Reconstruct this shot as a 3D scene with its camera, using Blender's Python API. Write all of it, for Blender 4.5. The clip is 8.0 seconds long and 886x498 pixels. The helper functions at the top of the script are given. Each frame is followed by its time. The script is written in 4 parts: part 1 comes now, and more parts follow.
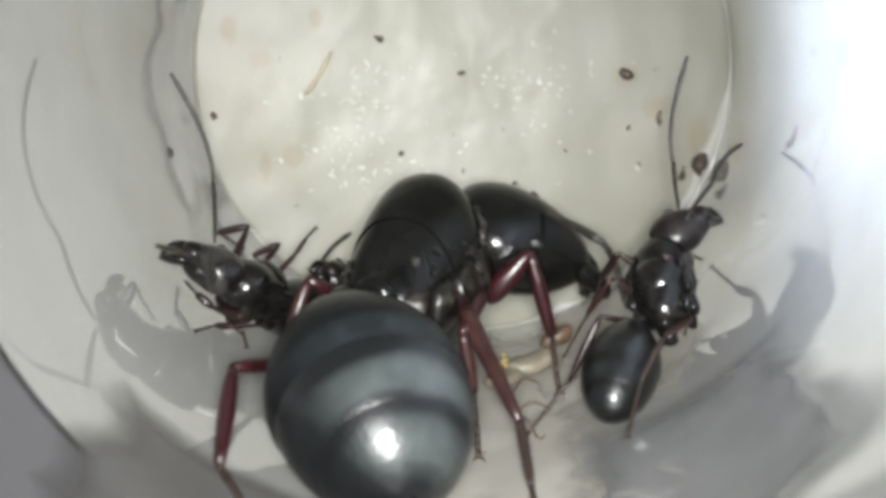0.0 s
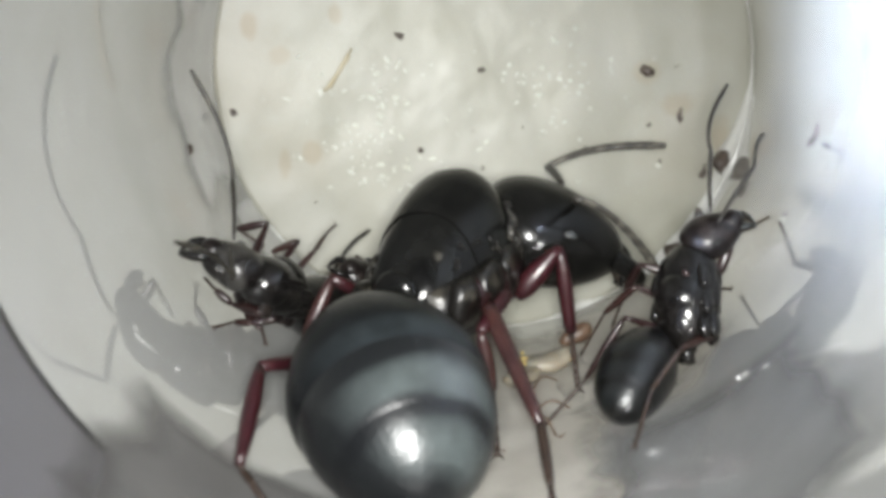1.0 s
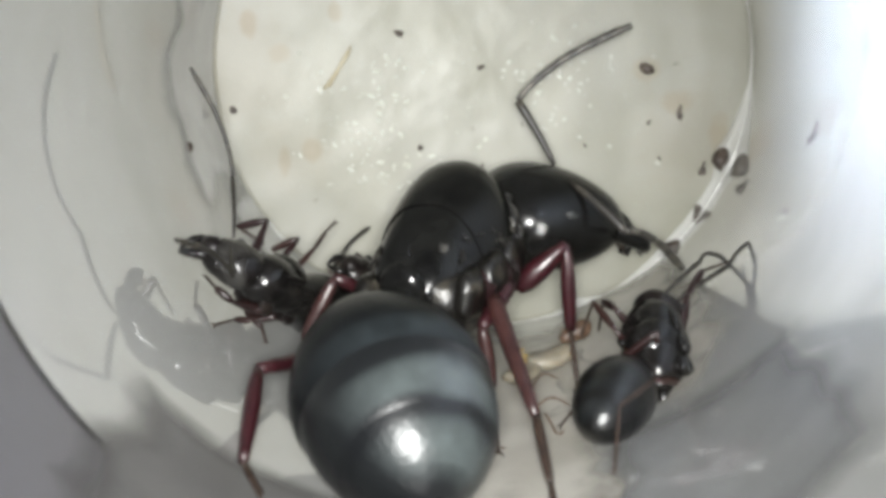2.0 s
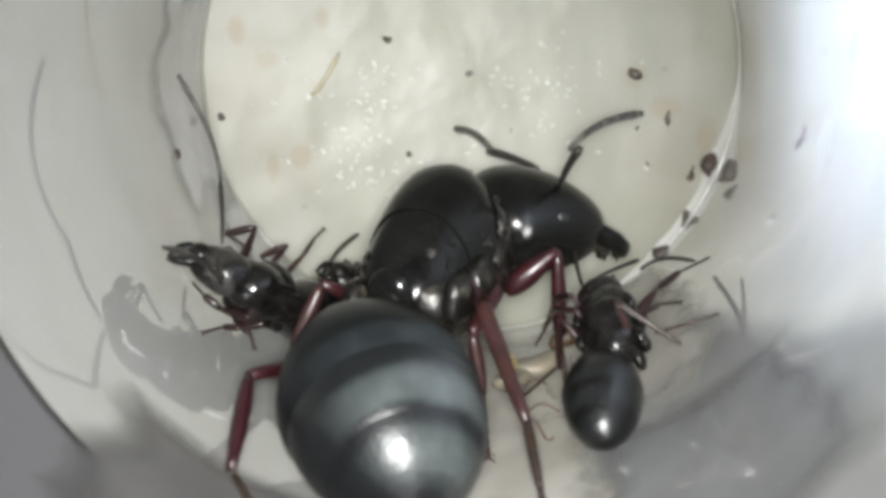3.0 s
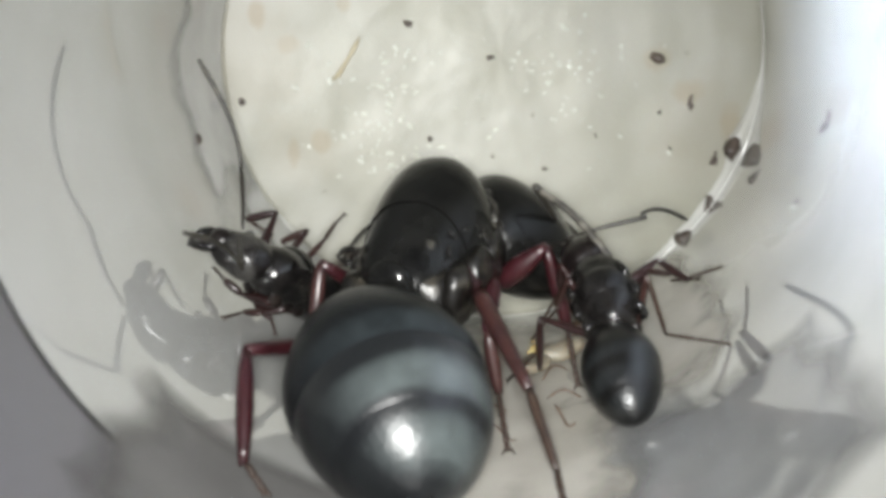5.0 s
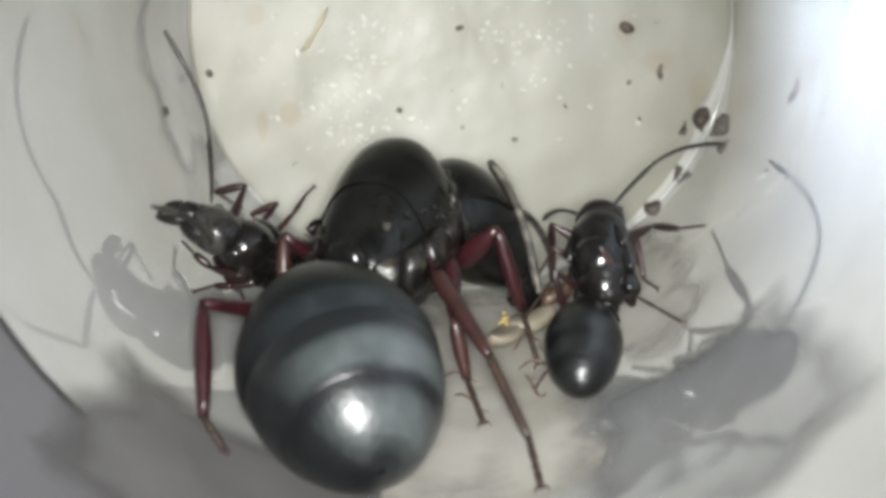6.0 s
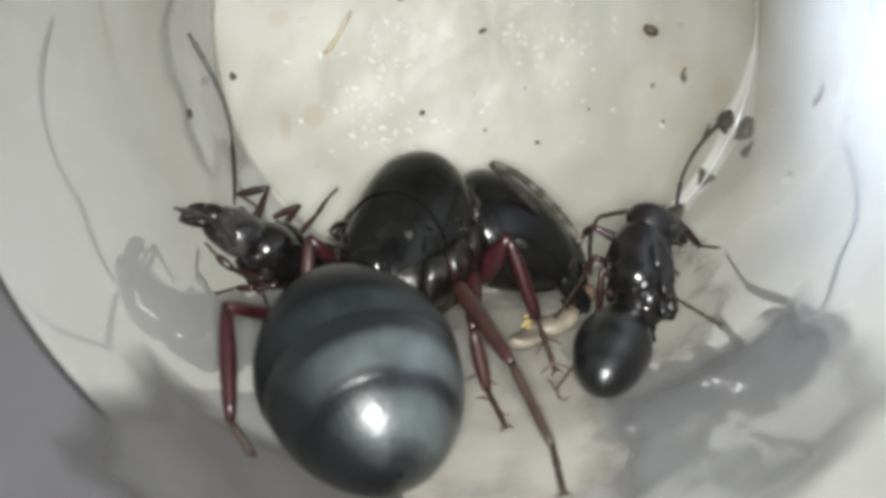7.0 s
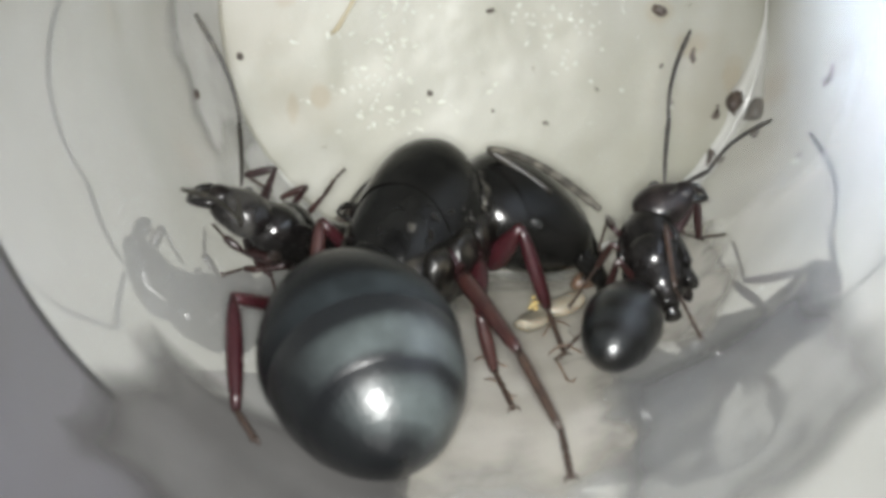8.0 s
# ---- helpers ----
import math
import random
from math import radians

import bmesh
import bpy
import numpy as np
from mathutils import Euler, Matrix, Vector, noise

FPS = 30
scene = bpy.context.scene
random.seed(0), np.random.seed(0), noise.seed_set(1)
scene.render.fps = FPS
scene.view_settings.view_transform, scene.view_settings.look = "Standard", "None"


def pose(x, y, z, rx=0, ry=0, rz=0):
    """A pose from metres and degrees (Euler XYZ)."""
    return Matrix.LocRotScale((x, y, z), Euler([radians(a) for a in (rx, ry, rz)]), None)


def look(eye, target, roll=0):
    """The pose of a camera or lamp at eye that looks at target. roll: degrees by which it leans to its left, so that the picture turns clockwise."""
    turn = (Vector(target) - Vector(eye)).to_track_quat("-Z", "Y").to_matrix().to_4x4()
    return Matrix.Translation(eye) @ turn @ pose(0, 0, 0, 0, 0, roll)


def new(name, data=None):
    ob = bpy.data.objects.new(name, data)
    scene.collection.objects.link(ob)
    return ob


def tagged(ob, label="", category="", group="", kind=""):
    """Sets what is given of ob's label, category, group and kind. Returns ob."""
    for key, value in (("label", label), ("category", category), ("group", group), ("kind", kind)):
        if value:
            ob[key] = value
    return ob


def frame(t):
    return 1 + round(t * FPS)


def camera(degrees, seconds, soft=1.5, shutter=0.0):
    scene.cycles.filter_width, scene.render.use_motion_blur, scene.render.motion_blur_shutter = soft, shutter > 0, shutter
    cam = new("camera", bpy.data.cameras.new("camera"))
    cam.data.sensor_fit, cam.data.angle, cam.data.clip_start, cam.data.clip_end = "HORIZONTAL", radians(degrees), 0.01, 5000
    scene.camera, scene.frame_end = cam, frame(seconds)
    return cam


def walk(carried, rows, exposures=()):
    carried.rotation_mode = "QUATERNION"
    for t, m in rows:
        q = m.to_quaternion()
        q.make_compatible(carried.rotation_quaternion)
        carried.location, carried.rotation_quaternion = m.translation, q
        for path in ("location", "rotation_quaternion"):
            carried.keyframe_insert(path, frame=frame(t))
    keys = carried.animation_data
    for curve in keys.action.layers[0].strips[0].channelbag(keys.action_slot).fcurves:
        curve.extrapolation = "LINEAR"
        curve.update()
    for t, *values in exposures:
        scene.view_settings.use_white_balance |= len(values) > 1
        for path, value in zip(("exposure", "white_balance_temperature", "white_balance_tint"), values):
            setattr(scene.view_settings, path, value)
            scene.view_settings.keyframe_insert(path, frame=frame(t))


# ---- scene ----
MM = 0.001
cam = camera(41.0, 8.0, soft=4.1)

# rows for walk(): seconds; millimetres ahead of the first place, yaw, pitch, roll
CAMERA_ROWS = [
    (0, 0.000, 4.530, -10.830, 0.000),
    (0.5, 0.059, 5.289, -10.953, 0.074),
    (1, 0.080, 5.489, -10.990, 0.000),
    (1.5, 0.095, 5.676, -11.106, 0.068),
    (2, 0.055, 5.467, -11.104, 0.040),
    (2.2, 0.060, 5.025, -10.573, 0.050),
    (3.5, 0.130, 4.903, -11.020, 0.174),
    (4, 0.150, 5.688, -11.192, 0.257),
    (4.2, 0.155, 6.013, -11.337, 0.265),
    (5.5, 0.226, 5.632, -11.975, 0.500),
    (6, 0.244, 4.446, -12.963, 0.465),
    (6.5, 0.285, 5.399, -13.065, 0.476),
    (7, 0.284, 5.545, -12.828, 0.520),
    (7.5, 0.270, 5.184, -12.955, 0.490),
    (8, 0.340, 5.924, -13.764, 0.530),
]
walk(cam, [(t, pose(2 * MM, (ahead - 35) * MM, 1.5 * MM, 90 + pitch, roll, yaw)) for t, ahead, yaw, pitch, roll in CAMERA_ROWS])
cam.data.dof.use_dof = True
cam.data.dof.focus_distance = 29 * MM
cam.data.dof.aperture_fstop = 150

# ---- light: the little lamp beside the lens, and the dim room round the tube ----
world = bpy.data.worlds.new("room")
scene.world = world
world.use_nodes = True
world.node_tree.nodes["Background"].inputs["Color"].default_value = (0.80, 0.88, 1.0, 1)
world.node_tree.nodes["Background"].inputs["Strength"].default_value = 0.30

lamp = bpy.data.lights.new("camera_lamp", "AREA")
lamp.shape, lamp.size, lamp.energy, lamp.color = "DISK", 3.0 * MM, 0.00268, (0.99, 0.99, 0.965)
lamp.spread = radians(66)
new("camera_lamp", lamp).matrix_world = look((2.1 * MM, -35.2 * MM, 1.7 * MM), (-0.1 * MM, -8 * MM, -2.6 * MM))
# unseen narrow bluish lamp, added to brighten the right-hand wall
right_fill = bpy.data.lights.new("right_fill", "AREA")
right_fill.shape, right_fill.size, right_fill.energy, right_fill.color = "SQUARE", 5 * MM, 0.0017, (0.68, 0.79, 1.0)
right_fill.spread = radians(7)
new("right_fill", right_fill).matrix_world = look((-50 * MM, -90 * MM, 10 * MM), (7.85 * MM, -12 * MM, 1.9 * MM))
scene.view_settings.exposure = 0.0


# ---- materials ----
def material(name, base, rough=0.4, second=None, scale=900.0, bump=0.0, bump_scale=4000.0, metal=0.0, coat=0.0, coat_rough=0.1,
             ior=1.5, sub=0.0, sub_mm=0.4, transmit=0.0, spread=(0.35, 0.65), detail=6.0, grain=None):
    m = bpy.data.materials.new(name)
    m.use_nodes = True
    nodes, links = m.node_tree.nodes, m.node_tree.links
    b = nodes["Principled BSDF"]
    coord = nodes.new("ShaderNodeTexCoord")
    n = nodes.new("ShaderNodeTexNoise")
    n.inputs["Scale"].default_value, n.inputs["Detail"].default_value = scale, detail
    links.new(coord.outputs["Object"], n.inputs["Vector"])
    ramp = nodes.new("ShaderNodeValToRGB")
    ramp.color_ramp.elements[0].position, ramp.color_ramp.elements[1].position = spread
    ramp.color_ramp.elements[0].color = (*base, 1)
    ramp.color_ramp.elements[1].color = (*(second or base), 1)
    links.new(n.outputs["Fac"], ramp.inputs["Fac"])
    links.new(ramp.outputs["Color"], b.inputs["Base Color"])
    b.inputs["Roughness"].default_value = rough
    b.inputs["Metallic"].default_value = metal
    b.inputs["IOR"].default_value = ior
    b.inputs["Coat Weight"].default_value = coat
    b.inputs["Coat Roughness"].default_value = coat_rough
    b.inputs["Coat IOR"].default_value = ior
    b.inputs["Transmission Weight"].default_value = transmit
    b.inputs["Subsurface Weight"].default_value = sub
    b.inputs["Subsurface Radius"].default_value = (1.0, 0.6, 0.4)
    b.inputs["Subsurface Scale"].default_value = sub_mm * MM
    if bump:
        g = nodes.new("ShaderNodeTexNoise")
        g.inputs["Scale"].default_value, g.inputs["Detail"].default_value = bump_scale, 4.0
        if grain:
            stretch = nodes.new("ShaderNodeVectorMath")
            stretch.operation = "MULTIPLY"
            stretch.inputs[1].default_value = [c / bump_scale for c in grain]
            links.new(coord.outputs["Object"], stretch.inputs[0])
            links.new(stretch.outputs[0], g.inputs["Vector"])
        else:
            links.new(coord.outputs["Object"], g.inputs["Vector"])
        bp = nodes.new("ShaderNodeBump")
        bp.inputs["Strength"].default_value, bp.inputs["Distance"].default_value = bump, 0.05 * MM
        links.new(g.outputs["Fac"], bp.inputs["Height"])
        links.new(bp.outputs["Normal"], b.inputs["Normal"])
        links.new(bp.outputs["Normal"], b.inputs["Coat Normal"])
    return m


def banded(name, pale, dark, rough, metal=0.0, edge=None, coat=0.85):
    """A tergite: fine grey down on its back, hairless dark margins, and downless flanks with shade painted in."""
    m = material(name, pale, rough, tuple(c * 0.6 for c in pale), scale=1500, bump=0.3, bump_scale=9000, metal=metal, coat=coat, coat_rough=0.33, ior=1.12)
    nodes, links = m.node_tree.nodes, m.node_tree.links
    b = nodes["Principled BSDF"]
    b.inputs["Coat IOR"].default_value = 1.58
    old = b.inputs["Base Color"].links[0].from_socket
    coord = nodes.new("ShaderNodeTexCoord")
    sep = nodes.new("ShaderNodeSeparateXYZ")
    links.new(coord.outputs["UV"], sep.inputs[0])
    ramp = nodes.new("ShaderNodeValToRGB")
    e = ramp.color_ramp.elements
    e[0].position, e[0].color = 0.0, (0.0, 0.0, 0.0, 1)
    e[1].position, e[1].color = 1.0, (0.0, 0.0, 0.0, 1)
    for p, v in ((0.10, 0.01), (0.26, 0.03), (0.41, 0.75), (0.55, 1.0), (0.78, 0.9), (0.90, 0.02)):
        x = e.new(p)
        x.color = (v, v, v, 1)
    if edge:
        e[len(e) - 1].color = (edge, edge, edge, 1)
    ragged = nodes.new("ShaderNodeTexNoise")
    ragged.inputs["Scale"].default_value, ragged.inputs["Detail"].default_value = 900, 5.0
    links.new(coord.outputs["Object"], ragged.inputs["Vector"])
    shift = nodes.new("ShaderNodeMath")
    shift.operation = "MULTIPLY_ADD"
    links.new(ragged.outputs["Fac"], shift.inputs[0])
    shift.inputs[1].default_value = 0.24
    links.new(sep.outputs["Y"], shift.inputs[2])
    back = nodes.new("ShaderNodeMath")
    back.operation = "SUBTRACT"
    links.new(shift.outputs[0], back.inputs[0])
    back.inputs[1].default_value = 0.12
    links.new(back.outputs[0], ramp.inputs["Fac"])
    # flanks darkened in the colour, as rounded sides fall into shade
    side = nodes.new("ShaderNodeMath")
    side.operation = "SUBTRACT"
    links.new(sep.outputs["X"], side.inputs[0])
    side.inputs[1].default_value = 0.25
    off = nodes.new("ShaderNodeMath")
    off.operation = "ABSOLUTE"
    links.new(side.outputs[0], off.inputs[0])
    flank_shade = nodes.new("ShaderNodeMapRange")
    links.new(off.outputs[0], flank_shade.inputs["Value"])
    flank_shade.inputs["From Min"].default_value, flank_shade.inputs["From Max"].default_value = 0.13, 0.235
    flank_shade.inputs["To Min"].default_value, flank_shade.inputs["To Max"].default_value = 1.0, 0.06
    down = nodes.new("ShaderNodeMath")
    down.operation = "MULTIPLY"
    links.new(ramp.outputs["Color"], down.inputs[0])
    links.new(flank_shade.outputs[0], down.inputs[1])
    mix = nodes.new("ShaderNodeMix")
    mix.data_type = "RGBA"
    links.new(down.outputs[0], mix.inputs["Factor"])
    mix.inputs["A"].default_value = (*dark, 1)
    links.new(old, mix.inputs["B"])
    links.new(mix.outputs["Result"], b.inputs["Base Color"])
    return m


CHITIN = material("black_chitin", (0.003, 0.003, 0.003), 0.15, (0.007, 0.007, 0.0065), 1400, 0.13, 6000, ior=1.26)
HEAD_CHITIN = material("dull_black_chitin", (0.0035, 0.0035, 0.0032), 0.19, (0.007, 0.0068, 0.0065), 1400, 0.12, 9000, ior=1.33)
FLANK = material("brown_black_flank", (0.005, 0.0045, 0.004), 0.32, (0.085, 0.075, 0.056), 1500, 0.8, 2600, spread=(0.55, 0.80), ior=1.35)
SCAR = material("wing_scar_plate", (0.006, 0.005, 0.004), 0.4, (0.10, 0.094, 0.076), 3200, 0.8, 3500, spread=(0.5, 0.75))
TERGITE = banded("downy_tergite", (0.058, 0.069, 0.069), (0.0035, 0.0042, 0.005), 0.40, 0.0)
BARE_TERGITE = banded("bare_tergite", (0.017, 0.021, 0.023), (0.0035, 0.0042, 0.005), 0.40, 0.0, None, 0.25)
WORKER_TERGITE = banded("worker_tergite", (0.014, 0.016, 0.017), (0.004, 0.004, 0.004), 0.22, 0.3, 0.5)
RED = material("dark_red_leg", (0.017, 0.0034, 0.0048), 0.32, (0.031, 0.0066, 0.0088), 900, 0.08, 6000, sub=0.25, sub_mm=0.2)
RED_BROWN = material("red_brown_shin", (0.022, 0.008, 0.008), 0.34, (0.042, 0.017, 0.015), 1200, 0.1, 6000, sub=0.2, sub_mm=0.15)
BROWN = material("brown_tarsus", (0.021, 0.013, 0.0095), 0.45, (0.044, 0.027, 0.019), 1800, 0.1, 6000, sub=0.2, sub_mm=0.1)
COXA = material("dark_coxa", (0.008, 0.003, 0.0035), 0.3, (0.02, 0.008, 0.008), 1500, 0.2, 4000, ior=1.4)
WORKER_LEG = material("dark_worker_leg", (0.010, 0.004, 0.004), 0.3, (0.020, 0.007, 0.0065), 1500, 0.1, 6000)
WORKER_SHIN = material("brown_worker_shin", (0.018, 0.008, 0.007), 0.32, (0.036, 0.016, 0.013), 1500, 0.1, 6000)
WORKER_CHITIN = material("worker_chitin", (0.003, 0.0028, 0.0028), 0.2, (0.009, 0.008, 0.0075), 2400, 0.4, 3200, ior=1.42)
# rough dark face; its pale mottling paints in the lamp's highlights
FACE = material("mottled_highlit_face", (0.006, 0.005, 0.005), 0.25, (0.065, 0.063, 0.058), 1500, 0.9, 3000, ior=1.4, spread=(0.45, 0.85))
WORKER_RED = material("worker_red_chitin", (0.005, 0.0035, 0.0035), 0.3, (0.022, 0.017, 0.0145), 2600, 0.7, 3600, ior=1.4, spread=(0.45, 0.75))
HORN = material("antenna_horn", (0.016, 0.014, 0.011), 0.48, (0.055, 0.048, 0.036), 2600, 0.1, 7000, spread=(0.5, 0.75))
FLAGELLUM = material("grey_flagellum", (0.030, 0.027, 0.022), 0.5, (0.10, 0.092, 0.075), 3000, 0.2, 7000, spread=(0.45, 0.65))
PALE_HORN = material("jaw_edge", (0.28, 0.20, 0.16), 0.3, (0.5, 0.42, 0.36), 2500)
EYE = material("eye", (0.01, 0.01, 0.01), 0.12, (0.03, 0.03, 0.03), 6000)


# ---- mesh helpers, all in millimetres ----
def mesh_from(name, verts, faces, mat, smooth=True, uv=None):
    me = bpy.data.meshes.new(name)
    me.from_pydata([tuple(c * MM for c in v) for v in verts], [], faces)
    me.materials.append(mat)
    if smooth:
        me.polygons.foreach_set("use_smooth", [True] * len(me.polygons))
    if uv:
        layer = me.uv_layers.new(name="UVMap")
        for loop in me.loops:
            layer.data[loop.index].uv = uv[loop.vertex_index]
    me.update()
    return me


def loft(rings):
    """Vertices and faces of a closed skin over rings of equal length."""
    n = len(rings[0])
    verts = [p for r in rings for p in r]
    faces = []
    for i in range(len(rings) - 1):
        for j in range(n):
            k = (j + 1) % n
            faces.append((i * n + j, i * n + k, (i + 1) * n + k, (i + 1) * n + j))
    faces.append(tuple(reversed(range(n))))
    faces.append(tuple((len(rings) - 1) * n + j for j in range(n)))
    return verts, faces


def blob(y0, y1, rx, rz, wide=None, mid=None, power=1.0, steps=18, around=24, under=1.0, rough=0.0, seed=0):
    """A rounded body from y0 to y1: wide(s) scales it and mid(s) lifts it along its length."""
    rings = []
    for i in range(steps + 1):
        th = math.pi * (0.02 + 0.96 * i / steps)
        s = (1 - math.cos(th)) / 2
        k = math.sin(th) ** power * (wide(s) if wide else 1)
        zc = mid(s) if mid else 0
        ring = []
        for j in range(around):
            a = 2 * math.pi * j / around
            x, z = rx * k * math.cos(a), rz * k * math.sin(a)
            if z < 0:
                z *= under
            p = Vector((x, y0 + (y1 - y0) * s, zc + z))
            if rough:
                p += Vector((p.x, 0, p.z - zc)).normalized() * rough * noise.noise(p * 2.2 + Vector((seed, 0, 0)))
            ring.append(tuple(p))
        rings.append(ring)
    if y1 < y0:
        rings.reverse()
    return loft(rings)


def tube(points, radii, around=10):
    """A limb along points with its own radius at each of them."""
    pts = [Vector(p) for p in points]
    rings, side = [], None
    for i, p in enumerate(pts):
        d = (pts[min(i + 1, len(pts) - 1)] - pts[max(i - 1, 0)]).normalized()
        if side is None:
            side = d.orthogonal().normalized()
        side = (side - d * side.dot(d)).normalized()
        up = d.cross(side)
        rings.append([tuple(p + radii[i] * (math.cos(2 * math.pi * j / around) * side + math.sin(2 * math.pi * j / around) * up)) for j in range(around)])
    return loft(rings)


def join(*pieces):
    verts, faces = [], []
    for v, f in pieces:
        o = len(verts)
        verts += v
        faces += [tuple(i + o for i in q) for q in f]
    return verts, faces


def moved(piece, m):
    return [tuple(m @ Vector(v)) for v in piece[0]], piece[1]


def at_mm(m):
    """A pose given in millimetres, in metres."""
    m = m.copy()
    m.translation = m.translation * MM
    return m


def part(name, piece, mat, parent, label="", m=None, uv=None):
    ob = new(name, mesh_from(name, piece[0], piece[1], mat, uv=uv))
    ob.parent = parent
    if m is not None:
        ob.matrix_basis = at_mm(m)
    return tagged(ob, label)


def aimed(origin, ahead, up=(0, 0, 1)):
    """A pose at origin whose y axis runs along ahead and whose z axis keeps near up."""
    y = Vector(ahead).normalized()
    x = y.cross(Vector(up)).normalized()
    z = x.cross(y)
    m = Matrix((x, y, z)).transposed().to_4x4()
    m.translation = Vector(origin)
    return m


# ---- the tube and the plug at its end ----
TUBE_R = 8.0
PLUG_LEAN = 0.25


def plug_y(x):
    """How far in the leaning face of the plug lies."""
    return 1.0 + PLUG_LEAN * x


MOUTH = -16.65
WALL = material("clear_tube_plastic", (0.35, 0.352, 0.338), 0.05, (0.43, 0.432, 0.417), 160, 0.09, 250, coat=1.0, coat_rough=0.03, ior=1.72, grain=(420, 26, 420))
COLLAR = material("grey_collar_plastic", (0.12, 0.116, 0.125), 0.35, (0.15, 0.146, 0.154), 200, 0.06, 500)
PLUG = material("wet_cotton", (0.240, 0.236, 0.190), 0.5, (0.276, 0.273, 0.235), 330, 0.15, 9000, coat=0.12, coat_rough=0.35, spread=(0.3, 0.7))
# the rim's white puts the glint of the water into its colour
RIM = material("wet_rim", (0.46, 0.46, 0.43), 0.22, (0.56, 0.56, 0.54), 700, 0.2, 1500, coat=0.4, coat_rough=0.15)
CRUMB = material("dark_crumb", (0.03, 0.022, 0.018), 0.5, (0.075, 0.056, 0.044), 4000, 0.5, 9000)
SCRAP = material("brown_scrap", (0.07, 0.045, 0.03), 0.5, (0.15, 0.105, 0.075), 2500, 0.3, 6000)
FIBRE = material("tan_fibre", (0.30, 0.25, 0.15), 0.5, (0.46, 0.41, 0.29), 1500, 0.3, 5000)
LARVA = material("cream_brood", (0.20, 0.175, 0.13), 0.4, (0.26, 0.235, 0.185), 1200, 0.2, 3000, sub=0.4, sub_mm=0.5)
AMBER = material("amber_brood", (0.06, 0.034, 0.02), 0.4, (0.14, 0.09, 0.06), 2200, 0.4, 3000, sub=0.4, sub_mm=0.4)
YELLOW = material("yellow_brood", (0.30, 0.21, 0.06), 0.35, (0.42, 0.33, 0.15), 2500, 0.2, 5000, sub=0.3, sub_mm=0.2)


def ring_skin(profile, around=200):
    """A body turned about the y axis from a closed profile of (radius, y)."""
    n = len(profile)
    verts, faces = [], []
    for j in range(around):
        a = 2 * math.pi * j / around
        verts += [(r * math.cos(a), y, r * math.sin(a)) for r, y in profile]
    for j in range(around):
        k = (j + 1) % around
        for i in range(n):
            q = (i + 1) % n
            faces.append((j * n + i, j * n + q, k * n + q, k * n + i))
    return verts, faces


def wall_profile():
    inner = [(TUBE_R, y) for y in [6 - i * (6 - MOUTH - 0.5) / 46 for i in range(47)]]
    lip = [(TUBE_R + 0.04, MOUTH + 0.2), (TUBE_R + 0.16, MOUTH + 0.05), (TUBE_R + 0.35, MOUTH), (TUBE_R + 0.75, MOUTH), (TUBE_R + 0.9, MOUTH + 0.15)]
    return inner + lip + [(TUBE_R + 0.9, 6)]


def cut_askew(piece):
    """The mouth end is cut at a slant: the right-hand side reaches further out."""
    verts = []
    for x, y, z in piece[0]:
        k = max(0.0, min(1.0, (y - 2) / (MOUTH - 2)))
        verts.append((x, y - k * 0.045 * max(0.0, x + 4) ** 2, z))
    return verts, piece[1]


tube_wall = new("wall_tube", mesh_from("wall_tube", *cut_askew(ring_skin(wall_profile())), WALL))
tagged(tube_wall, "milky clear plastic tube wall with glossy inside", "tube wall", kind="structure")
collar = new("wall_collar", mesh_from("wall_collar", *cut_askew(ring_skin([(7.99, MOUTH + 0.40), (7.985, MOUTH + 0.1), (7.99, MOUTH - 1.5), (8.03, MOUTH - 5.2), (8.2, MOUTH - 5.5), (9.4, MOUTH - 5.5), (9.6, MOUTH - 5.2), (9.6, MOUTH + 0.2), (9.3, MOUTH + 0.3), (9.3, MOUTH - 0.05), (8.2, MOUTH - 0.05), (8.03, MOUTH + 0.38)])), COLLAR))
tagged(collar, "grey plastic collar round the mouth of the tube", "collar", kind="structure")


def plug_mesh():
    rows, around = 44, 110
    verts, faces = [(0, plug_y(0), 0)], []
    for i in range(1, rows + 1):
        r = 8.0 * i / rows
        for j in range(around):
            a = 2 * math.pi * j / around
            p = Vector((r * math.cos(a), 0, r * math.sin(a)))
            y = 0.10 * noise.noise(p * 0.6) + 0.025 * noise.noise(p * 2.1) + 0.008 * noise.noise(p * 6)
            verts.append((p.x, plug_y(p.x) + y, p.z))
    for j in range(around):
        faces.append((0, 1 + j, 1 + (j + 1) % around))
    for i in range(rows - 1):
        for j in range(around):
            k = (j + 1) % around
            a, b = 1 + i * around, 1 + (i + 1) * around
            faces.append((a + j, b + j, b + k, a + k))
    n = len(verts)
    last = 1 + (rows - 1) * around
    verts += [(v[0], 6.0, v[2]) for v in verts[last:last + around]]
    for j in range(around):
        k = (j + 1) % around
        faces.append((last + j, n + j, n + k, last + k))
    faces.append(tuple(range(n, n + around)))
    return verts, faces


plug = new("plug", mesh_from("plug", *plug_mesh(), PLUG))
tagged(plug, "wet cream cotton plug closing the end of the tube", "cotton plug", kind="structure")


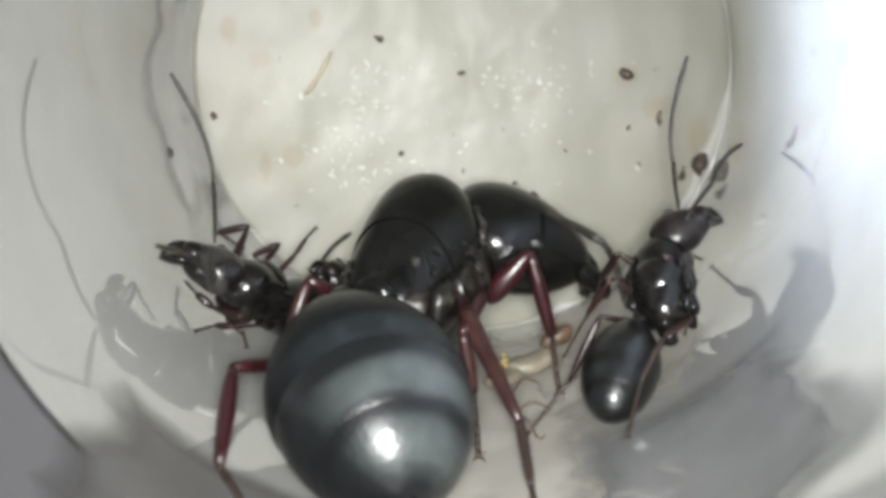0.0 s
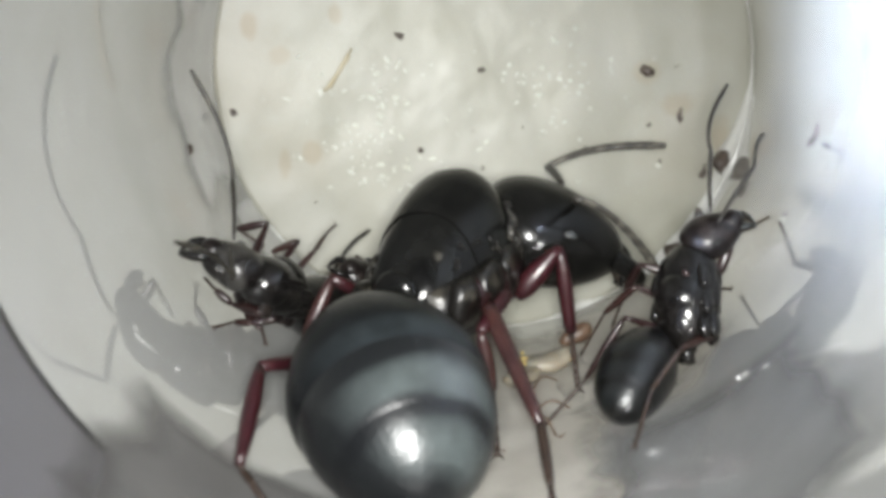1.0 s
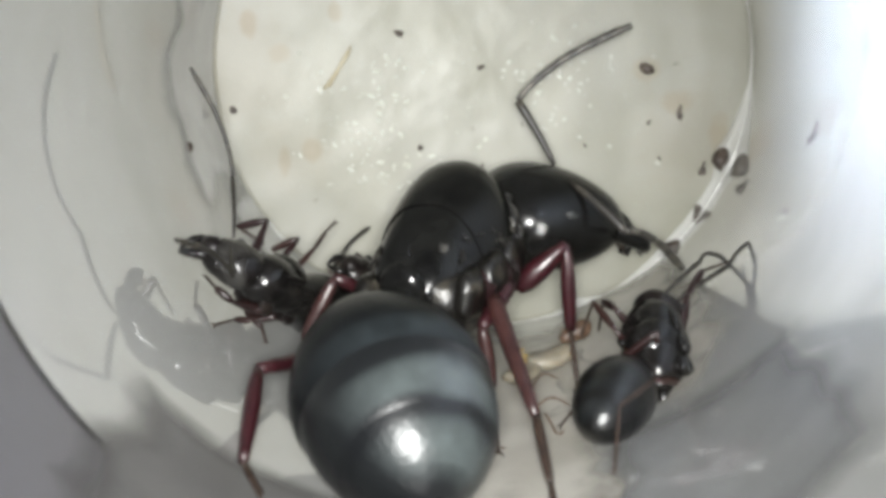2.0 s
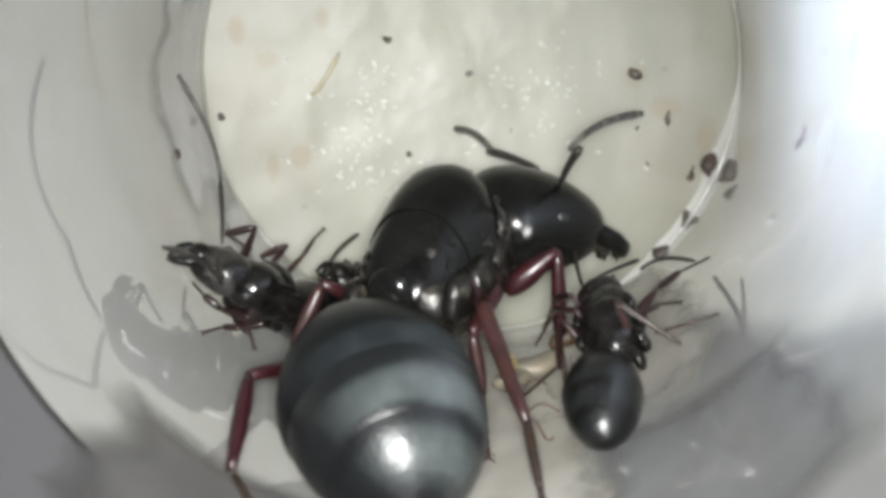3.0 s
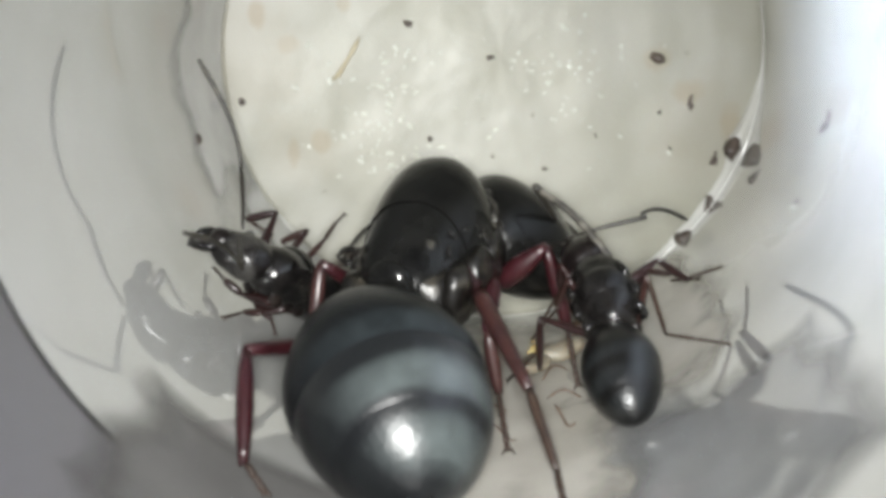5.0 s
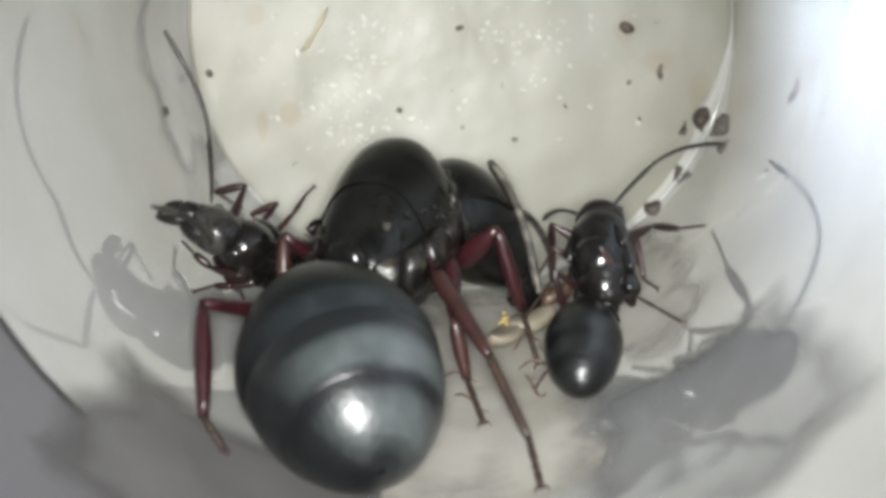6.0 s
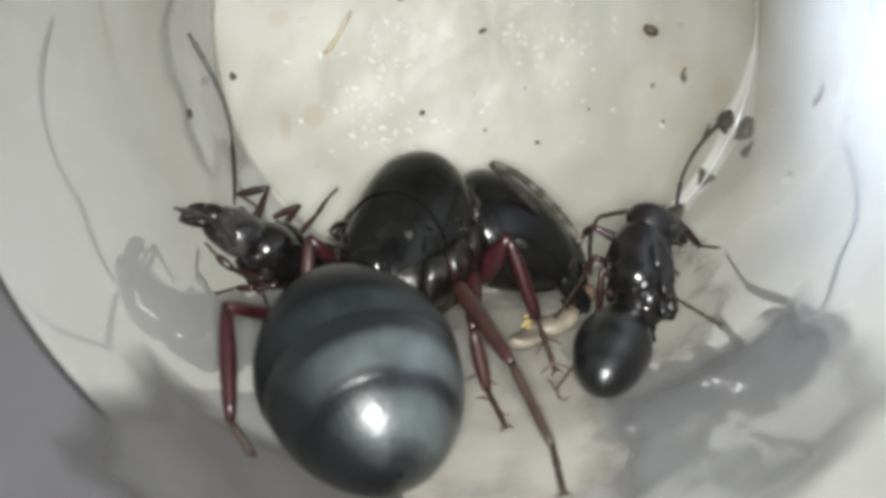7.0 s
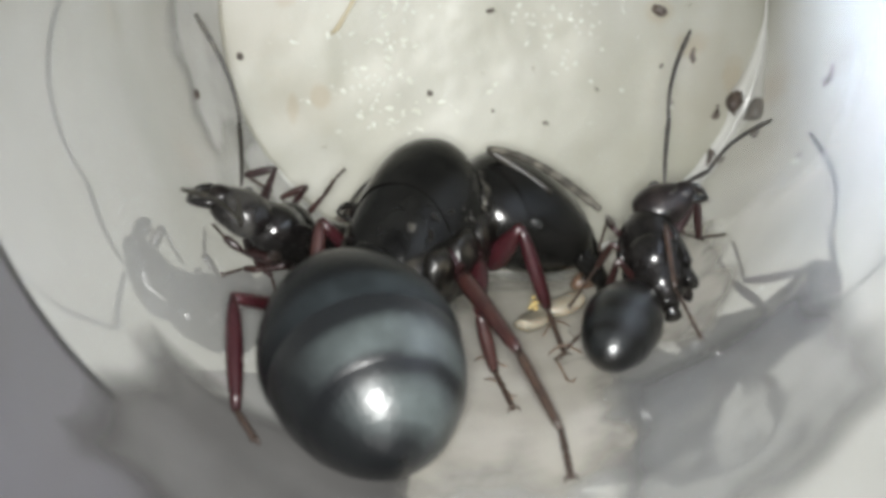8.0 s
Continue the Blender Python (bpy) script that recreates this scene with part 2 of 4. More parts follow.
def wet_rim():
    """An uneven fillet of wet cotton against the tube."""
    verts, faces = ring_skin([(7.995, -0.5), (7.94, -0.28), (7.80, -0.10), (7.45, 0.12), (7.99, 0.3)])
    out = []
    for x, y, z in verts:
        a = math.atan2(z, x)
        k = 0.09 + 0.75 * math.exp(-((a + 0.55) / 0.42) ** 4) + 1.1 * max(0.0, noise.noise(Vector((x, 0, z)) * 0.55) - 0.05) * (0.7 + 0.6 * noise.noise(Vector((x, y, z)) * 3))
        r = math.hypot(x, z)
        q = (7.995 - (7.995 - r) * k) / r
        out.append((x * q, plug_y(x * q) + (y * k if y < 0 else y), z * q))
    return out, faces


rim = new("trim_meniscus", mesh_from("trim_meniscus", *wet_rim(), RIM))
tagged(rim, "wet white rim of water between plug and tube", "wet rim", kind="structure")


FILM = material("beige_floor_layer", (0.40, 0.382, 0.335), 0.34, (0.50, 0.482, 0.43), 500, 0.25, 1600, ior=1.4)
WET_FILM = material("white_wet_film", (0.40, 0.405, 0.395), 0.14, (0.52, 0.525, 0.515), 420, 0.15, 900, coat=0.8, coat_rough=0.06, ior=1.5)

# greys that put dark reflection and shade near the mouth into colour
MOUTH_SHADE = material("grey_mouth_shade", (0.10, 0.098, 0.096), 0.4, (0.15, 0.147, 0.143), 300, 0.2, 1200, ior=1.4)
REFLECTION_SHADE = material("pale_reflection_shade", (0.215, 0.219, 0.218), 0.10, (0.285, 0.29, 0.288), 260, 0.12, 400, coat=0.6, coat_rough=0.05, ior=1.5)


def thin_out(mat, tatters=0.3):
    """Let a film grow thin and clear towards its edges."""
    nodes, links = mat.node_tree.nodes, mat.node_tree.links
    coord, sep = nodes.new("ShaderNodeTexCoord"), nodes.new("ShaderNodeSeparateXYZ")
    links.new(coord.outputs["UV"], sep.inputs[0])

    def step(kind, a, b):
        n = nodes.new("ShaderNodeMath")
        n.operation = kind
        for k, q in enumerate((a, b)):
            if isinstance(q, float):
                n.inputs[k].default_value = q
            else:
                links.new(q, n.inputs[k])
        return n.outputs[0]
    inside = [step("MINIMUM", sep.outputs[k], step("SUBTRACT", 1.0, sep.outputs[k])) for k in ("X", "Y")]
    ragged = nodes.new("ShaderNodeTexNoise")
    ragged.inputs["Scale"].default_value, ragged.inputs["Detail"].default_value = 700, 4.0
    links.new(coord.outputs["Object"], ragged.inputs["Vector"])
    depth = step("ADD", step("MINIMUM", inside[0], inside[1]), step("MULTIPLY", step("SUBTRACT", ragged.outputs["Fac"], 0.5), tatters))
    span = nodes.new("ShaderNodeMapRange")
    span.interpolation_type = "SMOOTHSTEP"
    links.new(depth, span.inputs["Value"])
    span.inputs["From Min"].default_value, span.inputs["From Max"].default_value = 0.0, 0.22
    clear, mix = nodes.new("ShaderNodeBsdfTransparent"), nodes.new("ShaderNodeMixShader")
    links.new(span.outputs[0], mix.inputs[0])
    links.new(clear.outputs[0], mix.inputs[1])
    links.new(nodes["Principled BSDF"].outputs[0], mix.inputs[2])
    links.new(mix.outputs[0], nodes["Material Output"].inputs["Surface"])


def film_patch(a0, a1, y0, y1, mat, label, seed, bow=0.0):
    """A thin skin on the inside of the tube, ragged at its edges; angles in degrees about the tube."""
    nu, nv, verts, faces, uvs = 60, 70, [], [], []
    for i in range(nu + 1):
        for j in range(nv + 1):
            u, v = i / nu, j / nv
            a = a0 + (a1 - a0) * u
            start = y0 - bow * TUBE_R * (1 + math.sin(radians(a)))
            y = start + (y1 - start) * v
            y += (y1 - start) * 0.16 * v * noise.noise(Vector((a * 0.12, seed, 0)))
            a += (u - 0.5) * (a1 - a0) * 0.35 * noise.noise(Vector((y * 0.5, seed, 3)))
            skin = 0.004 + 0.05 * min(1.0, 8 * min(u, 1 - u), 8 * min(v, 1 - v)) * (0.85 + 0.15 * noise.noise(Vector((a * 0.2, y * 1.1, seed))))
            if min(u, 1 - u) == 0 or min(v, 1 - v) == 0:
                skin = -0.02
            r = TUBE_R - skin
            verts.append((r * math.cos(radians(a)), y, r * math.sin(radians(a))))
            uvs.append((u, v))
    for i in range(nu):
        for j in range(nv):
            k = i * (nv + 1) + j
            faces.append((k, k + 1, k + nv + 2, k + nv + 1) if y1 > y0 else (k, k + nv + 1, k + nv + 2, k + 1))
    part("film", (verts, faces), mat, tube_wall, label, uv=uvs)


for skin_mat in (FILM, WET_FILM):
    thin_out(skin_mat)
for skin_mat in (MOUTH_SHADE, REFLECTION_SHADE):
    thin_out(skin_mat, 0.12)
# matte beige layers, added to keep the floor pale and cover its reflections
film_patch(-103, -63, 1.2, -16.5, FILM, "thin beige dried film on the tube floor", 2.3)
film_patch(-78, -42, 2.6, -10.0, FILM, "thin beige dried film on the tube floor", 3.6)
film_patch(152, 212, 0.4, -5.2, WET_FILM, "white wet film creeping up the tube wall", 7.7)
film_patch(203, 236, 0.4, -3.2, WET_FILM, "white wet film creeping up the tube wall", 4.1)

# two sheets added to darken the wall where it mirrors the ants
film_patch(-140, -90, -13.2, -18.6, MOUTH_SHADE, "grey grime near the mouth of the tube", 9.2)
film_patch(-70, -30, -9.4, -19.0, REFLECTION_SHADE, "pale grey grime near the mouth of the tube", 5.2, 0.6)

# ---- ants ----
def leg_bone(length, r0, r1, belly=0.0, bend=0.0, around=10):
    n = 9
    pts, radii = [], []
    for i in range(n):
        s = i / (n - 1)
        pts.append((0, length * s, bend * math.sin(math.pi * s)))
        r = r0 + (r1 - r0) * s + belly * math.sin(math.pi * min(1, s * 1.15))
        if i in (0, n - 1):
            r *= 0.75
        radii.append(r)
    return tube(pts, radii, around)


def tarsus_bone(length, r):
    """Five short joints that swell at their ends, and two claws."""
    pts, radii = [(0, 0, 0)], [r * 0.8]
    s = 0.0
    for k, part_len in enumerate((0.46, 0.18, 0.13, 0.09, 0.14)):
        pts += [(0, (s + part_len * 0.15) * length, 0), (0, (s + part_len * 0.93) * length, 0), (0, (s + part_len) * length, 0)]
        radii += [r * 0.75, r * 0.98, r * 0.62]
        s += part_len
    claws = [tube([(0, length * 0.97, 0), (d * r * 1.3, length * 1.02, 0.3 * r), (d * r * 1.9, length * 1.05, -r * 0.8)], [r * 0.45, r * 0.35, r * 0.1], 6) for d in (-1, 1)]
    return join(tube(pts, radii, 8), *claws)


def flagellum_bone(length, r, bend):
    """Eleven beads on a gentle curve."""
    pts, radii = [], []
    n = 11
    for k in range(n):
        for u, q in ((0.04, 0.86), (0.3, 0.98), (0.8, 1.0), (0.97, 0.88)):
            s = (k + u) / n
            pts.append((0, length * s, bend * math.sin(math.pi * s ** 0.8)))
            radii.append(r * q * (0.8 + 0.35 * s if s < 0.93 else 0.8))
    return tube(pts, radii, 8)


def jaw(side, size):
    """A curved blade that narrows to a hooked tip, and its teeth."""
    pts = [(side * 0.30, -0.12, 0), (side * 0.40, 0.18, -0.01), (side * 0.45, 0.45, -0.05), (side * 0.40, 0.68, -0.12),
           (side * 0.24, 0.86, -0.24), (side * 0.06, 0.95, -0.36), (side * -0.10, 0.96, -0.46)]
    main = tube([[c * size for c in p] for p in pts], [q * size for q in (0.19, 0.19, 0.175, 0.145, 0.105, 0.055, 0.01)], 12)
    teeth = [tube([(side * (0.24 - 0.07 * k) * size, (0.60 + 0.05 * k) * size, (-0.22 - 0.11 * k) * size), (side * (0.10 - 0.05 * k) * size, (0.50 + 0.04 * k) * size, (-0.28 - 0.11 * k) * size)], [0.07 * size, 0.015 * size], 6) for k in range(3)]
    return main, join(*teeth)


def gaster(ant, length, r, mat, cuts=(0.0, 0.60, 0.82, 0.955, 1.0)):
    """The core and four overlapping back plates, from 0 towards -y."""
    def radius(s):
        u = 2 * s - 1
        return max(0.03, (1 - abs(u) ** 1.7) ** 0.8 if u < 0 else (1 - u ** 1.95) ** 0.545)
    rings = []
    for i in range(25):
        s = 0.5 - 0.5 * math.cos(math.pi * i / 24)
        q = r * 0.96 * radius(s)
        rings.append([(q * math.cos(2 * math.pi * j / 28), -length * s, q * 0.95 * math.sin(2 * math.pi * j / 28)) for j in range(28)])
    core = part("gaster", loft(rings), CHITIN, ant)
    for k in range(4):
        a, b = cuts[k], min(1.0, cuts[k + 1] + 0.012)
        verts, uvs, n, around = [], [], 14, 48
        for i in range(n + 1):
            u = i / n
            if k == 0:
                u = u * u * (1.6 - 0.6 * u)
            s = a + (b - a) * u
            lift = 1.0 + 0.014 * u - 0.03 * max(0, u - 0.9) / 0.1
            if k == 3:
                lift, s = 1.0, a + (b - a) * math.sin(u * math.pi / 2)
            q = r * radius(s) * lift
            verts += [(q * math.cos(2 * math.pi * j / around), -length * s, q * 0.96 * math.sin(2 * math.pi * j / around)) for j in range(around)]
            v = (u * 0.2 if u < 0.74 else 0.148 + (u - 0.74) * 2.9, u * 0.97, 0.14 + u * 0.66, 0.8 + 0.2 * u)[k]
            uvs += [(j / around, v) for j in range(around)]
        faces = [(i * around + j, i * around + (j + 1) % around, (i + 1) * around + (j + 1) % around, (i + 1) * around + j) for i in range(n) for j in range(around)]
        if k == 3:
            faces.append(tuple(n * around + j for j in range(around)))
        part("tergite", (verts, faces), BARE_TERGITE if k == 0 and mat is TERGITE else mat, core, uv=uvs)
    return core


def back_height(y):
    """Height and half width of the queen's back along her thorax."""
    rows = ((-2.66, -0.62, 0.40), (-2.45, -0.12, 0.85), (-2.1, 0.26, 1.10), (-1.6, 0.62, 1.25), (-1.0, 0.96, 1.38), (-0.3, 1.28, 1.47),
            (0.5, 1.52, 1.52), (1.2, 1.55, 1.47), (1.75, 1.33, 1.30), (2.15, 0.92, 1.05), (2.46, 0.15, 0.45))
    for (y0, h0, w0), (y1, h1, w1) in zip(rows, rows[1:]):
        if y <= y1:
            u = (y - y0) / (y1 - y0)
            return h0 + (h1 - h0) * u, w0 + (w1 - w0) * u
    return rows[-1][1:]


def shell(y0, y1, size=1.0):
    """A stretch of the queen's back, open at its ends, where it overlaps the next plate."""
    rings, n, around = [], 26, 40
    for i in range(n + 1):
        s = (1 - math.cos(math.pi * i / n)) / 2
        y = y0 + (y1 - y0) * s
        near = [back_height(y + d) for d in (-0.25, -0.12, 0.0, 0.12, 0.25)]
        high, wide = sum(q[0] for q in near) / 5, sum(q[1] for q in near) / 5
        low = -0.9
        ring = []
        for j in range(around):
            a = 2 * math.pi * j / around
            z = (high - low) * size * math.sin(a) if math.sin(a) > 0 else 0.5 * math.sin(a)
            ring.append((wide * size * abs(math.cos(a)) ** 0.85 * (1 if math.cos(a) > 0 else -1), y, low + z))
        rings.append(ring)
    verts, faces = loft(rings)
    return verts, faces[:-2]


class Ant:
    """An ant's top object, its parts and the lengths of its limbs."""


def make_ant(name, label, category, queen, group, jaws=None, limbs=None, face=1.0):
    a = Ant()
    a.top = tagged(new(name), label, category, group)
    a.top.empty_display_size = MM
    a.queen = queen
    if queen:
        th = part("thorax", blob(-2.6, 2.4, 1.55, 1.25, lambda s: 0.98 + 0.06 * s, lambda s: -1.0 - 0.12 * (1 - s), 0.42, 26, 36, rough=0.16), FLANK, a.top, "black thorax with brown-grey wing scars")
        part("scutum", shell(-1.0, 2.46), CHITIN, th)
        part("scutellum", shell(-2.64, -0.86, 0.975), CHITIN, th)
        part("pronotum", blob(1.35, 2.7, 1.15, 1.1, lambda s: 1.1 - 0.5 * s, lambda s: -0.35, 0.7, 12, 24), CHITIN, th)
        for side in (-1, 1):
            rnd = random.Random(31 + side)
            for x, y, z, long, wide in ((1.28, 0.7, -0.95, 0.75, 0.62), (1.32, -0.6, -1.0, 0.80, 0.66), (1.15, -1.75, -1.0, 0.70, 0.62)):
                part("pleuron", blob(-long, long, 0.34, wide, None, None, 0.55, 14, 20, rough=0.12, seed=side * y), FLANK, th, m=pose(side * x, y, z, -12, side * 12, side * 4))
            for flake in range(62):
                y, z = rnd.uniform(-2.0, 1.9), rnd.uniform(-0.95, 0.15)
                if flake > 33:
                    y, z = rnd.uniform(0.9, 2.15), rnd.uniform(-0.6, 0.5)
                high, wide = back_height(y)
                r = wide * math.sqrt(max(0.05, 1 - ((z + 0.9) / (high + 0.9)) ** 2)) ** 0.85
                ly, lz = rnd.uniform(0.04, 0.17), rnd.uniform(0.04, 0.13)
                part("wing_scar", moved(blob(-ly, ly, 0.025, lz, None, None, 0.5, 6, 9, rough=0.12, seed=3.1 * y), pose(side * (r + 0.005), y, z, rnd.uniform(-60, 60), side * -28 * (z + 0.9), 0)), SCAR, th, "brown-grey wing scar plate")
        part("petiole", join(blob(-0.42, 0.42, 0.36, 0.33), blob(-0.24, 0.28, 0.55, 0.62, lambda s: 1, lambda s: 0.12, 0.9)), CHITIN, a.top, m=pose(0, -2.75, -0.7))
        a.neck, a.tail = Vector((0.1, 2.72, -0.3)), Vector((0, -2.45, -0.75))
        a.hips = [Vector(p) for p in ((-0.66, 1.3, -1.7), (-0.8, -0.2, -2.1), (-0.74, -1.6, -2.2), (1.2, 1.3, -1.85), (1.58, -0.3, -1.25), (1.5, -1.3, -1.2))]
        for hip in a.hips:
            part("coxa", tube([hip * 0.55 + Vector((0, hip.y * 0.4, -0.2)), hip * 0.8 + Vector((0, hip.y * 0.2, 0)), hip], [0.44, 0.40, 0.24], 14), COXA, th, "dark red-black leg base")
        a.bones = [(1.9, 1.75, 1.5), (2.3, 2.2, 1.9), (2.9, 2.9, 2.6)]
        hl, hw, hh = 3.75, 1.7, 1.36
        a.head = part("head", blob(-0.15, hl, hw, hh, lambda s: 1.08 - 0.44 * s ** 2.2, lambda s: 0.12 - 0.30 * s, 0.58, 26, 32), HEAD_CHITIN, a.top)
        a.sockets = [Vector((sd * 0.6, 1.95, 1.20)) for sd in (-1, 1)]
        a.scape, a.flag = 1.95, 3.6
        eye_at, jaw_size, thick = (1.38, 1.7, 0.56), 1.62, 1.0
        part("clypeus", blob(2.3, hl + 0.15, 0.66, 0.5, None, lambda s: 0.05 - 0.3 * s, 0.7), HEAD_CHITIN, a.head)
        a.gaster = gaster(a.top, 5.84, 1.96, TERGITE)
        chitin, leg_a, leg_b = HEAD_CHITIN, RED, RED_BROWN
    else:
        th = part("thorax", blob(-1.26, 1.16, 0.75, 0.70, lambda s: 0.94 + 0.08 * s, lambda s: -0.02 + 0.06 * s, 0.8, 18, 22, rough=0.04), WORKER_CHITIN, a.top)
        part("pronotum", blob(-0.10, 1.16, 0.74, 0.68, lambda s: 1.04 - 0.22 * s, lambda s: 0.06 - 0.08 * s, 0.72, 14, 26, rough=0.02), WORKER_CHITIN, th)
        part("mesonotum", blob(-0.78, 0.42, 0.71, 0.73, lambda s: 0.94 + 0.1 * s, lambda s: 0.05 + 0.04 * s, 0.7, 12, 24), WORKER_CHITIN, th)
        part("propodeum", blob(-1.27, -0.10, 0.62, 0.62, lambda s: 0.80 + 0.25 * s, lambda s: 0.02 * s, 0.7, 12, 24), WORKER_CHITIN, th)
        for side in (-1, 1):
            for x, y, z, long, turn in ((0.50, 0.42, 0.22, 0.52, 14), (0.56, -0.12, 0.10, 0.56, 14), (0.50, -0.66, 0.06, 0.50, 12), (0.52, 0.20, -0.22, 0.60, 10), (0.50, -0.45, -0.28, 0.60, 12)):
                part("pleuron", blob(-long, long, 0.17, 0.24, lambda s: 1.1 - 0.3 * s, None, 0.7, 14, 18, rough=0.03, seed=side * y), WORKER_CHITIN, th, m=pose(side * x, y, z, -12, side * 24, side * turn))
            for y in (0.62, -0.05, -0.72):
                part("coxa", moved(blob(-0.32, 0.32, 0.15, 0.22), pose(side * 0.36, y - 0.1, -0.48, 35, 0, 0)), WORKER_RED, th)
        part("petiole", join(tube([(0, 0.3, 0), (0, 0, 0), (0, -0.3, 0)], [0.2, 0.15, 0.2], 12), blob(-0.12, 0.14, 0.24, 0.30, None, lambda s: 0.08)), WORKER_CHITIN, a.top, m=pose(0, -1.28, -0.12))
        a.neck, a.tail = Vector((0, 1.12, 0.0)), Vector((0, -1.5, -0.12))
        a.hips = [Vector((s * x, y, z)) for s in (-1, 1) for x, y, z in ((0.40, 0.62, -0.60), (0.42, -0.10, -0.62), (0.40, -0.80, -0.58))]
        a.bones = [(1.2, 1.1, 1.15), (1.35, 1.25, 1.25), (1.65, 1.65, 1.5)]
        hl, hw, hh = 1.32 * face ** 0.4, 0.62 * face, 0.52 * face ** 1.4
        a.head = part("head", blob(-0.12, hl, hw, hh, lambda s: 1.06 - 0.46 * s ** 1.6, lambda s: 0.05 - 0.2 * s, 0.68, 18, 26, rough=0.04), FACE if jaws else WORKER_RED, a.top)
        a.sockets = [Vector((sd * 0.2, 0.85, 0.36)) * face for sd in (-1, 1)]
        a.scape, a.flag = 1.7, 2.7
        eye_at, jaw_size, thick = (0.50 * face, 0.58 * face, 0.17 * face), 0.7 if jaws else 0.55, 0.55
        part("clypeus", blob(0.62 * hl, hl + 0.06, 0.28, 0.22, None, lambda s: 0.05 - 0.1 * s, 0.7), WORKER_RED, a.head)
        a.gaster = gaster(a.top, 3.1, 0.87, WORKER_TERGITE)
        chitin, leg_a, leg_b = WORKER_CHITIN, WORKER_LEG, WORKER_SHIN
    for side in (-1, 1):
        part("eye", moved(blob(-0.24 * thick, 0.24 * thick, (0.13 if queen else 0.09) * thick, 0.2 * thick), pose(side * eye_at[0], eye_at[1], eye_at[2], 0, side * 25, 0)), EYE, a.head)
        bite, teeth = jaw(side, jaw_size)
        set_in = pose(0, hl - (0.5 if queen else 0.22), (-0.12 if queen else -0.2) * thick, -14 if queen else -24, 0, 0)
        mandible = part("mandible", moved(bite, set_in), chitin, a.head, "dark hooked jaw")
        part("teeth", moved(teeth, set_in), jaws or chitin, mandible, "pale teeth" if jaws else "")
        part("palp", tube([(side * 0.18 * thick, hl - 0.2, -0.45 * thick), (side * 0.3 * thick, hl + 0.1 * thick, -0.75 * thick), (side * 0.2 * thick, hl + 0.3 * thick, -1.1 * thick)], [0.05 * thick, 0.045 * thick, 0.03 * thick], 6), BROWN, a.head)
    a.scapes = [part("scape", leg_bone(a.scape, 0.075 * thick, 0.12 * thick, 0, 0.05 * thick), HORN, a.head) for side in (-1, 1)]
    a.flags = [part("flagellum", flagellum_bone(a.flag, 0.108 if queen else 0.058, 0.07 * a.flag), FLAGELLUM if queen else HORN, a.head) for side in (-1, 1)]
    a.gaster_half = 2.86 if queen else 1.55
    a.legs = []
    a.ankles = None
    if limbs:
        m = limbs[0]
        knees, ankles, feet = ([Vector(p) for p in q] for q in limbs[1:])
        a.bones = [((knees[k] - m @ a.hips[k]).length, (ankles[k] - knees[k]).length, (feet[k] - ankles[k]).length) for k in range(6)]
        a.ankles = ankles
    else:
        a.bones = a.bones * 2
    for k in range(6):
        lf, lt, ls = a.bones[k]
        slim = (1.0, 1.0, 1.0, 1.05, 1.0, 0.95)[k] if queen else 0.85
        femur = part("femur", leg_bone(lf, 0.22 * thick * slim, 0.14 * thick * slim, (0.10 if k % 3 == 0 else 0.02) * thick * slim), leg_b if k == 5 else leg_a, a.top)
        tibia = part("tibia", leg_bone(lt, 0.11 * thick, (0.17, 0.13, 0.12, 0.17, 0.13, 0.085)[k] * thick, (0.05, 0.05, 0.06, 0.05, 0.05, 0.01)[k] * thick), (leg_a, leg_b, leg_a, leg_a, leg_b, BROWN)[k], femur)
        tarsus = part("tarsus", tarsus_bone(ls, 0.075 * thick), BROWN, femur)
        a.legs.append((femur, tibia, tarsus))
    return a


def two_bones(hip, ankle, pole, l1, l2):
    """The knee between hip and ankle, on the side of pole, and the ankle if it lies too far."""
    d = ankle - hip
    n = d.length
    if n > (l1 + l2) * 0.99:
        ankle = hip + d * ((l1 + l2) * 0.985 / n)
        d = ankle - hip
        n = d.length
    n = max(n, abs(l1 - l2) * 1.05 + 0.05)
    a = (l1 * l1 - l2 * l2 + n * n) / (2 * n)
    h = math.sqrt(max(0.0, l1 * l1 - a * a))
    u = d.normalized()
    side = pole - u * pole.dot(u)
    if side.length < 1e-4:
        side = u.orthogonal()
    return hip + u * a + side.normalized() * h, ankle


def wall_normal(p):
    return Vector((-p.x, 0, -p.z)).normalized()


def inside(ankle, foot, length):
    """The point at that length from the ankle towards the foot, kept within the tube."""
    for again in range(6):
        foot = ankle + (foot - ankle).normalized() * length * 1.05
        r = math.hypot(foot.x, foot.z)
        if r > TUBE_R - 0.12:
            foot = Vector((foot.x * (TUBE_R - 0.12) / r, foot.y, foot.z * (TUBE_R - 0.12) / r))
    return foot


